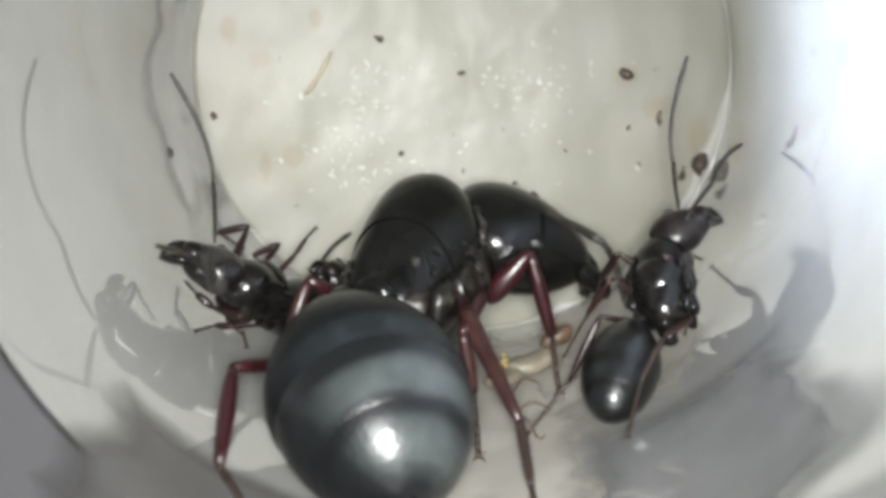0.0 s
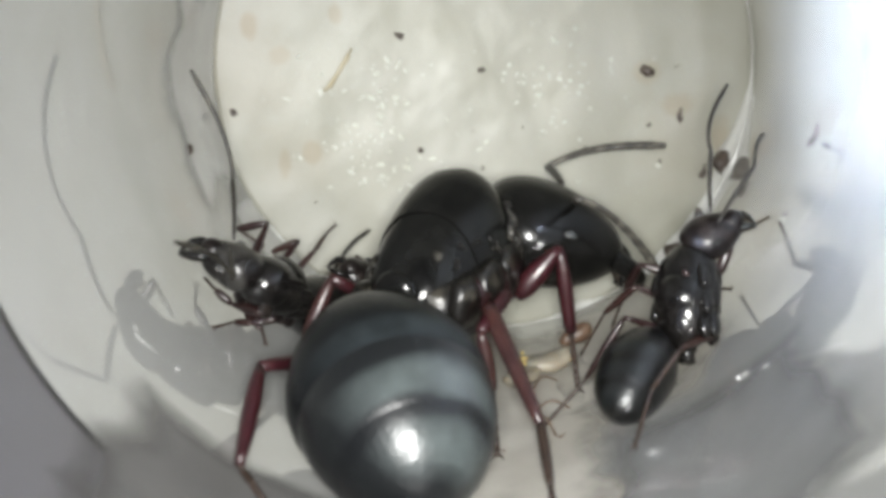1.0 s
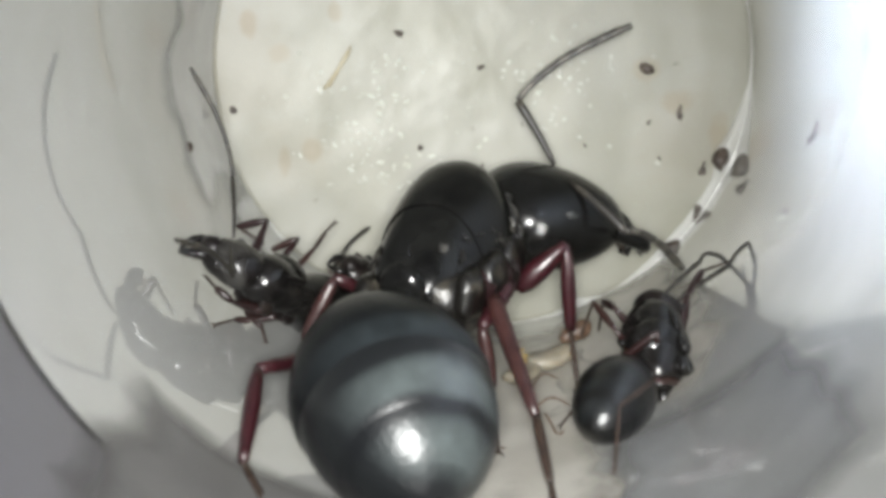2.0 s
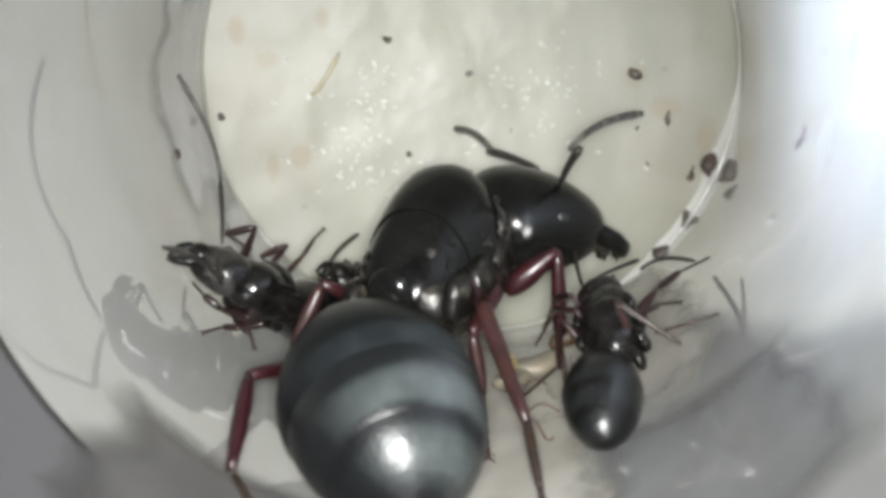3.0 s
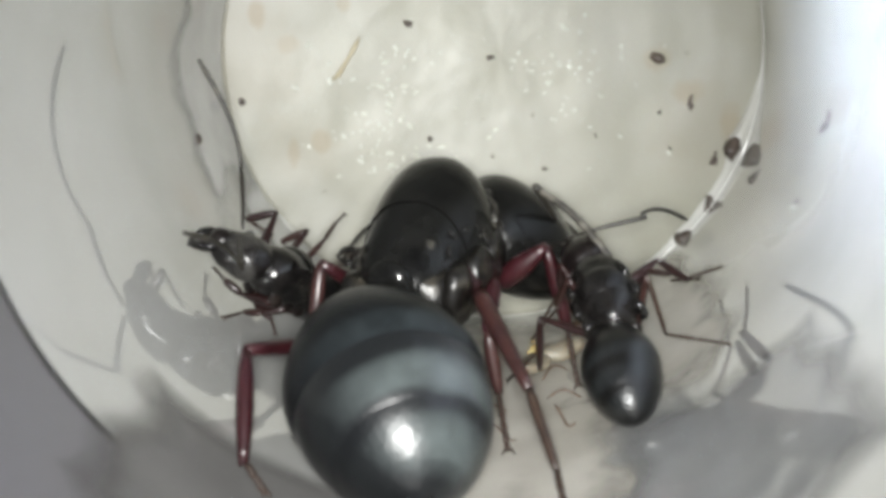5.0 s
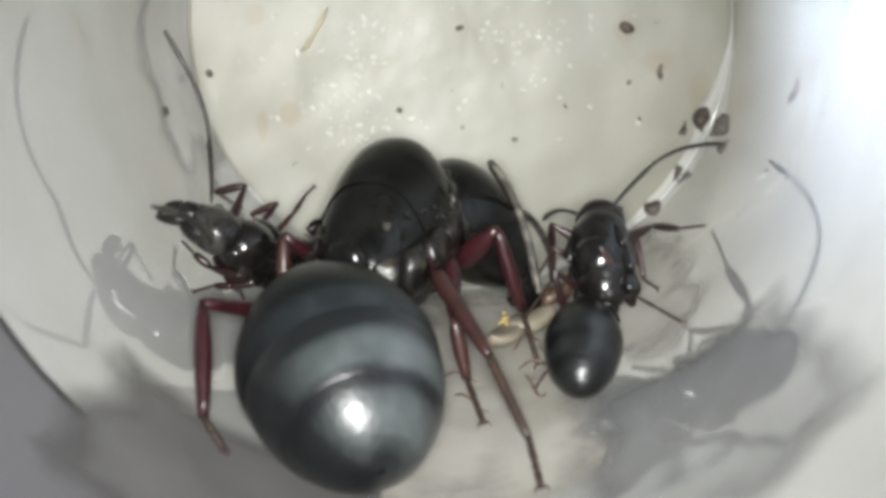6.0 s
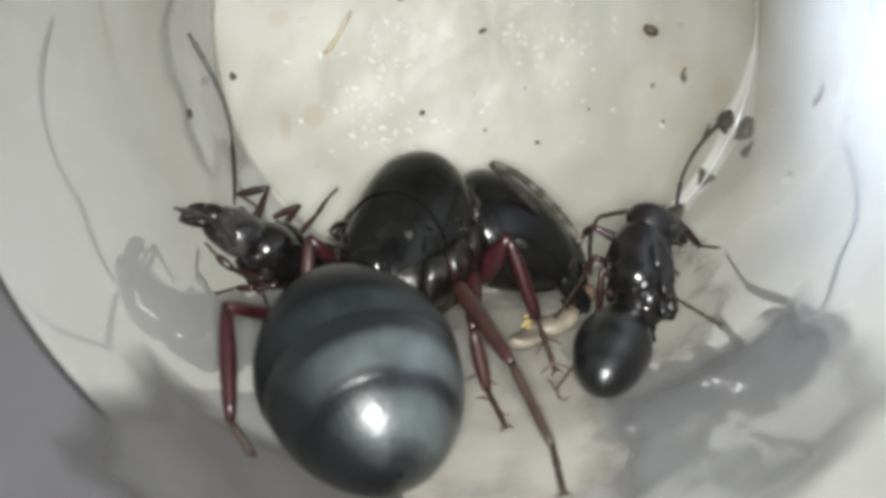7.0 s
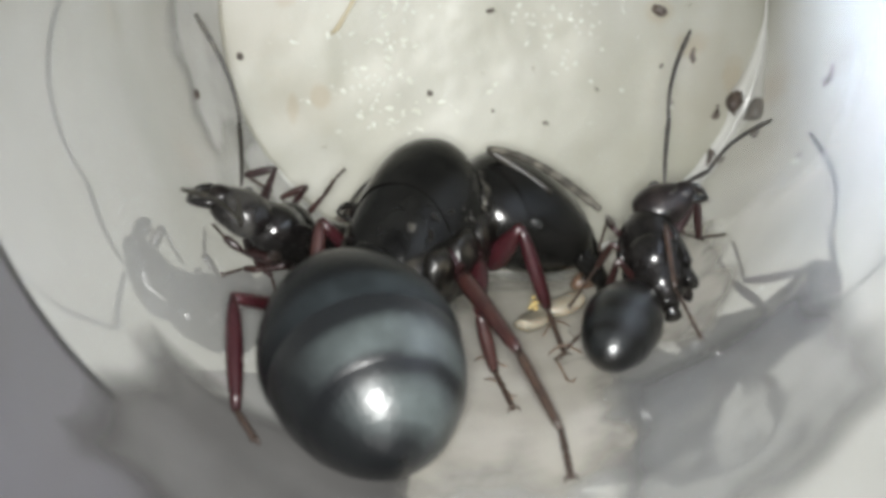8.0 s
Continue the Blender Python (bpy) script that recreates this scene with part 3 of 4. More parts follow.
def stance(a, frame_m, face, tail_aim, head_up, feet, knees, antennae, gaster_way=None, gaster_up=None, stepping=None):
    """The poses, each in its parent's space, of all moving parts for one moment. All points in world millimetres."""
    inv = frame_m.inverted()
    out = {}
    neck = frame_m @ a.neck
    head_m = aimed(neck, Vector(face) - neck, head_up)
    out[a.head] = inv @ head_m
    tail = frame_m @ a.tail
    belly = Vector(tail_aim)
    way = Vector(gaster_way).normalized() if gaster_way is not None else (tail - belly).normalized()
    out[a.gaster] = inv @ aimed(belly + way * a.gaster_half, way, gaster_up or frame_m.to_3x3() @ Vector((0, 0, 1)))
    hinv = head_m.inverted()
    for k in range(2):
        d1, d2, bow = (Vector(v) for v in antennae[k])
        s = head_m @ a.sockets[k]
        e = s + d1.normalized() * a.scape
        out[a.scapes[k]] = hinv @ aimed(s, d1, bow)
        out[a.flags[k]] = hinv @ aimed(e, d2, bow)
    for k in range(6):
        l1, l2, l3 = a.bones[k]
        hip, foot = frame_m @ a.hips[k], Vector(feet[k])
        nrm = wall_normal(foot)
        back = hip - foot
        back = back - nrm * back.dot(nrm)
        if back.length < 1e-3:
            back = Vector((0, -1, 0))
        ankle = foot + (back.normalized() * 0.72 + nrm * 0.62).normalized() * l3 * 0.96
        if a.ankles:
            ankle = stepping[k] if stepping and k in stepping else a.ankles[k]
        pole = (Vector(knees[k]) - hip) if knees and knees[k] else (nrm + (foot - hip).normalized() * 0.35 + (frame_m.to_3x3() @ Vector((-0.3 if k < 3 else 0.3, 0, 1.3))))
        knee, ankle = two_bones(hip, ankle, pole, l1, l2)
        up = nrm + Vector((0.11, -0.23, 0.17))
        fm = aimed(hip, knee - hip, up)
        finv = fm.inverted()
        femur, tibia, tarsus = a.legs[k]
        out[femur] = inv @ fm
        out[tibia] = finv @ aimed(knee, ankle - knee, up)
        out[tarsus] = finv @ aimed(ankle, inside(ankle, foot, l3) - ankle, up)
    return out


def hold(a, frame_m, poses):
    a.top.matrix_basis = at_mm(frame_m)
    for ob, m in poses.items():
        ob.matrix_basis = at_mm(m)


def between(rows, t):
    """The row of points at t seconds, on straight lines between the given rows."""
    for r0, r1 in zip(rows, rows[1:]):
        if t <= r1[0]:
            u = max(0.0, (t - r0[0]) / (r1[0] - r0[0]))
            return [Vector(p).lerp(Vector(q), u) for p, q in zip(r0[1:], r1[1:])]
    return [Vector(p) for p in rows[-1][1:]]


# rows for walk(): seconds; petiole, neck and middle of the gaster, in millimetres
QUEEN_BODY = [
    (0, (-1.44, -9.40, -4.22), (-0.35, -5.10, -3.81), (-1.20, -13.40, -5.46)),
    (0.5, (-1.37, -9.40, -4.21), (-0.09, -5.10, -3.76), (-1.16, -13.40, -5.49)),
    (1, (-1.38, -9.40, -4.16), (-0.03, -5.10, -3.75), (-1.13, -13.40, -5.53)),
    (1.5, (-1.26, -9.40, -4.06), (-0.03, -5.10, -3.69), (-1.09, -13.40, -5.57)),
    (2, (-1.24, -9.40, -4.03), (-0.03, -5.10, -3.63), (-1.09, -13.40, -5.58)),
    (3.3, (-1.29, -9.40, -3.98), (-0.06, -5.10, -3.51), (-1.12, -13.40, -5.59)),
    (3.5, (-1.28, -9.40, -3.96), (-0.09, -5.10, -3.50), (-1.12, -13.40, -5.59)),
    (4, (-1.31, -9.40, -3.98), (-0.21, -5.10, -3.57), (-1.15, -13.40, -5.59)),
    (5.5, (-1.95, -9.40, -4.25), (-1.08, -5.10, -3.88), (-1.53, -13.40, -5.65)),
    (6, (-2.06, -9.40, -4.36), (-1.11, -5.10, -4.00), (-1.75, -13.40, -5.70)),
    (6.5, (-2.08, -9.40, -4.45), (-1.09, -5.10, -4.17), (-1.83, -13.40, -5.73)),
    (7, (-2.08, -9.40, -4.49), (-1.07, -5.10, -4.32), (-1.81, -13.40, -5.70)),
    (7.5, (-2.14, -9.40, -4.62), (-1.03, -5.10, -4.38), (-1.84, -13.40, -5.73)),
    (8, (-2.19, -9.40, -4.75), (-0.97, -5.10, -4.44), (-1.89, -13.40, -5.76)),
]
# rows for walk(): seconds; the point that the queen's jaws aim at
QUEEN_FACE = [
    (0, (4.59, -3.00, -4.99)),
    (0.5, (4.79, -3.00, -5.14)),
    (1, (4.68, -3.00, -4.64)),
    (1.5, (4.56, -3.00, -4.08)),
    (2, (4.03, -3.00, -3.74)),
    (3.3, (3.60, -2.40, -4.04)),
    (3.5, (3.54, -2.20, -4.52)),
    (4, (3.18, -3.60, -4.84)),
    (5.5, (2.22, -3.00, -6.17)),
    (6, (2.26, -3.00, -6.59)),
    (6.5, (2.47, -3.00, -6.85)),
    (7, (3.45, -3.60, -6.48)),
    (7.5, (3.76, -3.40, -6.56)),
    (8, (3.88, -3.40, -6.41)),
]
# rows for walk(): seconds; middle of the gaster, its front, rear and front of the thorax, and the point that the jaws aim at
WORKER_BODY = [
    (0, (3.94, -9.60, -5.97), (4.31, -8.29, -5.22), (4.95, -8.85, -5.11), (4.94, -7.14, -3.65), (6.00, -7.17, -2.81)),
    (0.5, (3.98, -9.60, -5.97), (4.45, -8.27, -5.33), (5.01, -8.85, -5.34), (5.23, -8.01, -3.26), (6.22, -8.05, -2.34)),
    (1, (3.85, -9.65, -6.09), (4.35, -8.31, -5.48), (4.93, -8.90, -5.59), (5.11, -7.70, -3.69), (6.17, -7.74, -2.86)),
    (1.5, (3.53, -10.05, -6.41), (4.02, -8.66, -5.94), (4.55, -9.30, -6.06), (4.77, -7.80, -4.40), (5.30, -6.73, -5.04)),
    (2, (3.37, -10.40, -6.49), (3.86, -8.96, -6.19), (4.36, -9.65, -6.42), (4.26, -7.79, -5.16), (4.94, -6.72, -5.62)),
    (3.3, (3.34, -10.20, -6.23), (3.28, -8.80, -5.56), (3.49, -9.45, -5.46), (3.18, -7.37, -4.66), (2.81, -6.10, -4.95)),
    (3.5, (3.36, -10.05, -6.26), (3.29, -8.68, -5.53), (3.44, -9.30, -5.47), (2.98, -7.34, -4.48), (2.54, -6.09, -4.75)),
    (4, (3.25, -9.90, -6.27), (3.05, -8.53, -5.57), (3.21, -9.15, -5.52), (2.46, -7.30, -4.49), (1.93, -6.06, -4.59)),
    (5.5, (3.16, -9.85, -6.27), (2.96, -8.49, -5.56), (3.20, -9.10, -5.45), (2.91, -7.06, -4.56), (2.48, -5.89, -4.03)),
    (6, (3.08, -9.70, -6.38), (3.19, -8.30, -5.73), (3.63, -8.95, -5.64), (3.43, -7.46, -3.97), (3.80, -6.33, -4.61)),
    (6.5, (3.13, -9.60, -6.33), (3.26, -8.21, -5.66), (3.70, -8.85, -5.69), (3.58, -7.47, -3.92), (4.02, -6.34, -4.50)),
    (7, (3.24, -9.60, -6.41), (3.56, -8.16, -5.94), (3.95, -8.85, -6.04), (3.80, -8.06, -3.94), (4.86, -7.25, -4.13)),
    (7.5, (3.32, -9.60, -6.35), (3.69, -8.18, -5.86), (4.25, -8.85, -6.00), (3.93, -7.26, -4.44), (5.16, -7.30, -3.87)),
    (8, (3.29, -9.60, -6.25), (3.68, -8.17, -5.79), (4.28, -8.85, -5.91), (3.77, -7.29, -4.37), (4.91, -7.31, -3.64)),
]
# rows for walk(): seconds; right fore, middle and hind foot of the worker that moves
WORKER_FEET_RIGHT = [
    (0, (6.44, -4.07, -4.66), (5.66, -8.00, -5.58), (3.62, -13.43, -7.08)),
    (0.5, (7.51, -4.39, -2.60), (6.34, -6.19, -4.80), (3.42, -13.24, -7.18)),
    (1, (7.21, -6.00, -3.35), (6.26, -7.00, -4.90), (3.41, -13.23, -7.18)),
    (1.5, (6.66, -2.09, -4.34), (6.20, -2.93, -4.97), (3.51, -12.87, -7.13)),
    (2, (6.54, -5.29, -4.52), (5.77, -4.10, -5.47), (3.32, -13.00, -7.22)),
    (3.3, (6.87, -4.45, -4.00), (5.90, -5.20, -5.33), (6.03, -9.11, -5.18)),
    (3.5, (6.74, -4.71, -4.22), (5.74, -5.85, -5.50), (5.87, -9.17, -5.36)),
    (4, (6.48, -4.96, -4.61), (5.72, -5.01, -5.52), (5.70, -9.40, -5.54)),
    (5.5, (6.15, -6.02, -5.04), (5.21, -5.30, -6.01), (5.27, -9.57, -5.95)),
    (6, (6.34, -4.88, -4.80), (5.09, -6.43, -6.11), (5.22, -9.49, -6.00)),
    (6.5, (6.14, -5.66, -5.05), (5.25, -3.90, -5.97), (5.22, -9.54, -6.00)),
    (7, (6.04, -5.54, -5.17), (5.17, -4.64, -6.04), (5.47, -10.17, -5.77)),
    (7.5, (5.98, -6.05, -5.24), (5.95, -5.50, -5.27), (5.19, -10.40, -6.02)),
    (8, (5.95, -5.76, -5.28), (5.59, -4.65, -5.65), (4.91, -10.67, -6.25)),
]
# rows for walk(): seconds; right fore knee of the worker that moves
WORKER_KNEES_RIGHT = [
    (0, (5.68, -7.20, -3.60)),
    (0.5, (6.12, -7.20, -3.10)),
    (1, (6.17, -7.20, -3.50)),
    (1.5, (5.44, -7.20, -3.84)),
    (2, (4.92, -7.20, -4.54)),
    (3.5, (4.50, -7.20, -3.96)),
    (4, (4.13, -7.20, -3.91)),
    (5.5, (3.55, -7.20, -3.80)),
    (6, (4.12, -7.20, -3.75)),
    (6.5, (4.21, -7.20, -3.91)),
    (7, (4.80, -7.20, -4.37)),
    (7.5, (4.85, -7.20, -4.30)),
    (8, (4.61, -7.20, -4.28)),
]
# rows for walk(): seconds; left fore, middle and hind foot of the worker that moves
WORKER_FEET_LEFT = [
    (0, (3.32, -6.20, -5.67), (2.76, -7.00, -6.45), (2.07, -9.43, -7.67)),
    (0.5, (3.42, -6.20, -5.71), (2.66, -7.00, -6.49), (1.88, -9.32, -7.73)),
    (1, (3.47, -6.20, -5.93), (2.70, -7.00, -6.45), (1.99, -9.11, -7.70)),
    (1.5, (3.30, -6.20, -5.93), (2.73, -7.00, -6.15), (2.02, -9.39, -7.69)),
    (2, (3.14, -6.20, -6.09), (2.70, -7.00, -6.03), (2.37, -9.49, -7.59)),
    (3.5, (1.51, -6.20, -5.78), (1.53, -7.00, -6.14), (1.67, -6.38, -7.77)),
    (4, (1.46, -6.20, -5.87), (1.41, -7.00, -6.23), (1.29, -4.53, -7.84)),
    (5.5, (1.60, -6.20, -6.27), (1.27, -7.00, -6.63), (1.22, -7.20, -7.86)),
    (6, (1.98, -6.20, -5.92), (1.79, -7.00, -6.57), (2.20, -9.24, -7.64)),
    (6.5, (1.93, -6.20, -5.96), (1.74, -7.00, -6.60), (2.28, -9.37, -7.62)),
    (7, (2.33, -6.20, -5.40), (2.00, -7.00, -6.47), (2.21, -8.99, -7.64)),
    (7.5, (3.06, -6.20, -5.03), (2.25, -7.00, -6.54), (2.19, -8.79, -7.64)),
    (8, (2.83, -6.20, -5.43), (2.16, -7.00, -6.66), (2.04, -8.20, -7.68)),
]
QUEEN_FEET_LEFT = [(-2.61, -4.50, -7.47), (-4.09, -8.99, -6.88), (-3.43, -14.83, -7.14)]
QUEEN_FEET_RIGHT = [(2.73, -6.97, -7.52), (0.85, -10.60, -7.80), (2.21, -14.85, -7.69)]
QUEEN_KNEES_LEFT = [(-3.03, -5.50, -5.37), (-3.13, -9.00, -4.23), (-3.83, -13.20, -5.09)]
QUEEN_ANKLES_LEFT = [(-2.86, -4.80, -6.61), (-3.61, -9.40, -5.67), (-3.64, -15.08, -6.37)]
QUEEN_ANKLES_RIGHT = [(2.44, -6.00, -6.21), (0.67, -9.40, -6.68), (2.00, -13.50, -7.25)]
QUEEN_KNEES_RIGHT = [(1.87, -6.20, -4.07), (0.42, -9.60, -5.26), (1.67, -11.60, -6.58)]
# rows for walk(): seconds; knee, ankle and foot of the queen's left hind leg
QUEEN_HIND_LEFT = [
    (0, (-3.83, -13.20, -5.09), (-3.64, -15.08, -6.37), (-3.43, -14.83, -7.14)),
    (0.5, (-3.74, -13.20, -5.11), (-3.65, -15.07, -6.41), (-3.42, -14.92, -7.14)),
    (1, (-3.66, -13.20, -5.13), (-3.61, -15.07, -6.43), (-3.39, -14.91, -7.16)),
    (2, (-3.71, -13.20, -5.23), (-3.52, -15.16, -6.38), (-3.34, -14.83, -7.18)),
    (3.5, (-3.65, -13.20, -5.17), (-3.57, -15.14, -6.37), (-3.39, -14.84, -7.16)),
    (4, (-3.86, -13.20, -5.19), (-3.70, -15.11, -6.42), (-3.46, -15.01, -7.12)),
    (5.5, (-4.20, -13.20, -4.79), (-3.99, -14.45, -6.67), (-2.90, -15.74, -7.37)),
    (6, (-4.41, -13.20, -4.65), (-4.10, -14.45, -6.44), (-3.10, -15.46, -7.29)),
    (6.5, (-4.42, -13.20, -4.63), (-4.06, -14.45, -6.49), (-3.04, -15.51, -7.31)),
    (7, (-4.40, -13.20, -4.61), (-4.01, -14.45, -6.46), (-3.01, -15.41, -7.33)),
    (8, (-4.51, -13.20, -4.71), (-4.05, -14.45, -6.63), (-2.96, -15.73, -7.35)),
]
# rows for walk(): seconds; knee and ankle of the queen's right foreleg, then of the middle leg behind it
QUEEN_STEPS_RIGHT = [
    (0, (1.87, -6.20, -4.07), (2.44, -6.00, -6.21), (0.42, -9.60, -5.26), (0.67, -9.40, -6.68)),
    (4, (1.87, -6.20, -4.07), (2.44, -6.00, -6.21), (0.42, -9.60, -5.26), (0.67, -9.40, -6.68)),
    (5.5, (1.38, -6.68, -4.43), (1.88, -6.36, -6.46), (0.30, -9.60, -5.99), (0.54, -9.40, -7.19)),
    (6.5, (1.05, -7.00, -4.67), (1.51, -6.60, -6.63), (0.22, -9.60, -6.48), (0.46, -9.40, -7.53)),
    (7, (1.05, -7.00, -4.67), (1.51, -6.60, -6.63), (0.22, -9.60, -6.48), (0.46, -9.40, -7.53)),
    (8, (1.03, -7.00, -4.81), (1.58, -6.60, -6.83), (0.22, -9.60, -6.48), (0.46, -9.40, -7.53)),
]
STILL_WORKER = [(-4.14, -5.54, -5.81), (-4.66, -7.90, -4.77), (-5.94, -9.27, -3.38)]
STILL_FEET = [(-6.53, -8.00, -5.03), (-5.81, -9.32, -5.50), (-4.98, -7.88, -6.26), (-5.15, -6.80, -3.97), (-4.72, -6.40, -4.50), (-3.65, -5.00, -3.72)]
STILL_KNEES = [(-5.58, -8.20, -5.14), (-5.13, -8.20, -5.59), (-5.50, -7.40, -5.55), (-4.97, -7.00, -3.37), (-4.35, -6.40, -3.92), (-4.12, -5.80, -4.29)]
STILL_ANKLES = [(-5.97, -8.20, -4.81), (-5.59, -8.00, -5.62), (-5.04, -7.60, -5.91), (-5.73, -7.00, -3.55), (-5.03, -6.40, -4.22), (-3.87, -5.20, -3.93)]
HIDDEN_WORKER = [(-2.42, -1.50, -6.62), (-2.51, -3.50, -6.06), (-3.22, -5.20, -4.81)]
DEBRIS = [(-7.77, -4.27, -1.91, 0.18), (-7.91, -0.24, 1.20, 0.17), (-7.44, -0.86, -1.18, 0.12), (-2.71, 0.32, 1.04, 0.15), (-0.30, 0.93, -0.01, 0.12), (-0.53, 0.87, -1.84, 0.07), (-0.23, 0.94, -2.95, 0.07), (2.87, 1.72, -2.39, 0.08), (4.71, 2.18, -0.07, 0.24), (5.62, 2.41, 0.08, 0.09), (4.83, 2.21, -1.73, 0.09), (5.82, 2.46, -1.47, 0.29), (5.19, 2.30, -2.85, 0.07), (1.36, 1.34, -3.38, 0.10), (-5.16, -0.29, -3.89, 0.08), (-2.08, 0.48, -2.39, 0.08), (0.96, 1.24, -1.72, 0.07)]
STAINS = [(-6.95, 1.30, 0.23, 0.37, 0.55), (-4.53, 1.66, 0.2, 0.3, 0.4), (-6.09, 0.45, 0.4, 0.27, 0.35), (-6.02, -2.74, 0.18, 0.43, 0.4), (-5.24, -2.40, 0.27, 0.3, 0.45), (5.67, -1.09, 0.5, 0.37, 0.35), (7.05, -2.08, 0.33, 0.57, 0.35), (-7.05, 0.04, 1.5, 1.83, 0.16), (-5.85, -2.62, 1.17, 1.0, 0.12), (6.05, -2.16, 1.5, 1.67, 0.12), (4.71, -0.07, 0.4, 0.4, 0.3)]
WET_SPOTS = [(-3.14, -0.90, 0.47, 0.43, 26), (-3.57, -1.99, 0.43, 0.43, 30), (-3.25, -3.01, 0.5, 0.33, 22), (-2.88, 0.02, 0.5, 0.2, 10), (1.80, -0.36, 0.67, 0.37, 22), (1.63, 0.32, 0.67, 0.67, 12), (3.52, 0.06, 0.2, 0.13, 4), (-0.73, -1.18, 3.33, 1.33, 34), (2.17, -1.57, 0.67, 0.23, 7), (-5.49, -0.80, 0.67, 1.0, 8), (-1.75, -3.23, 1.33, 0.5, 12)]
EGGS_AT = (1.25, -5.80, -7.00)
SCRAPS = [(1.86, -5.81, -7.78), (2.16, -7.85, -7.70), (0.40, -8.01, -7.99), (0.69, -9.86, -7.97), (2.16, -9.50, -7.70)]
SCRATCHES = [((-6.42, -12.43, -4.78), (-6.06, -12.17, -5.22)), ((-4.97, -12.21, -6.27), (-4.45, -11.77, -6.65)), ((6.06, -12.02, -5.22), (6.99, -14.90, -3.88)), ((6.19, -12.08, -5.06), (6.64, -12.63, -4.47)), ((4.59, -12.99, -6.55), (5.10, -13.84, -6.16))]

# rows for walk(), by seconds: the antennae, scape way, flagellum way and the side to which the flagellum bows (left, then right)
QUEEN_ANTENNAE = {
    0: (((0.20, 0.90, -0.50), (0.30, 0.80, -0.60), (0, 0, 1)), ((0.71, -0.65, -0.26), (0.26, 0.72, -0.64), (0, 0, 1))),
    0.5: (((0.20, 0.90, -0.50), (0.30, 0.80, -0.60), (0, 0, 1)), ((0.05, -0.94, 0.32), (0.65, 0.68, -0.34), (0, 0, 1))),
    1: (((-0.22, 0.97, 0.12), (0.93, 0.34, 0.14), (0, 0, 1)), ((-0.00, -0.98, 0.20), (0.60, 0.55, -0.59), (0, 0, 1))),
    1.5: (((-0.77, 0.07, 0.64), (0.99, -0.07, 0.14), (0, 0, 1)), ((0.27, -0.96, -0.08), (0.75, 0.63, -0.19), (0, 0, 1))),
    2: (((-0.51, 0.03, 0.86), (0.82, 0.17, 0.54), (0, 0, 1)), ((0.71, -0.40, -0.58), (0.48, 0.77, -0.42), (0, 0, 1))),
    3.3: (((-0.59, 0.81, -0.02), (-0.69, 0.72, 0.03), (0, 0, 1)), ((0.11, -0.68, 0.73), (0.59, 0.78, 0.21), (0, 0, 1))),
    3.5: (((0.42, 0.91, 0.00), (0.08, 0.96, -0.28), (0, 0, 1)), ((0.30, -0.95, 0.10), (0.69, 0.57, -0.45), (0, 0, 1))),
    4: (((0.20, 0.90, -0.50), (0.30, 0.80, -0.60), (0, 0, 1)), ((0.22, -0.98, 0.01), (0.16, 0.89, -0.43), (0.5, 0, 0.8))),
    5.5: (((0.20, 0.90, -0.50), (0.30, 0.80, -0.60), (0, 0, 1)), ((-0.36, -0.59, 0.73), (0.32, -0.89, -0.32), (0.5, 0, 0.8))),
    6: (((0.20, 0.90, -0.50), (0.30, 0.80, -0.60), (0, 0, 1)), ((-0.29, -0.63, 0.72), (0.34, -0.50, -0.79), (0.5, 0, 0.8))),
    6.5: (((0.20, 0.90, -0.50), (0.30, 0.80, -0.60), (0, 0, 1)), ((-0.35, -0.51, 0.79), (0.39, -0.26, -0.89), (0.5, 0, 0.8))),
    7: (((0.20, 0.90, -0.50), (0.30, 0.80, -0.60), (0, 0, 1)), ((-0.58, -0.39, 0.71), (0.60, -0.69, -0.39), (0.5, 0, 0.8))),
    7.5: (((0.20, 0.90, -0.50), (0.30, 0.80, -0.60), (0, 0, 1)), ((-0.73, 0.01, 0.68), (0.78, -0.44, -0.45), (0.5, 0, 0.8))),
    8: (((0.20, 0.90, -0.50), (0.30, 0.80, -0.60), (0, 0, 1)), ((-0.83, 0.02, 0.56), (0.78, -0.54, -0.31), (0.5, 0, 0.8))),
}
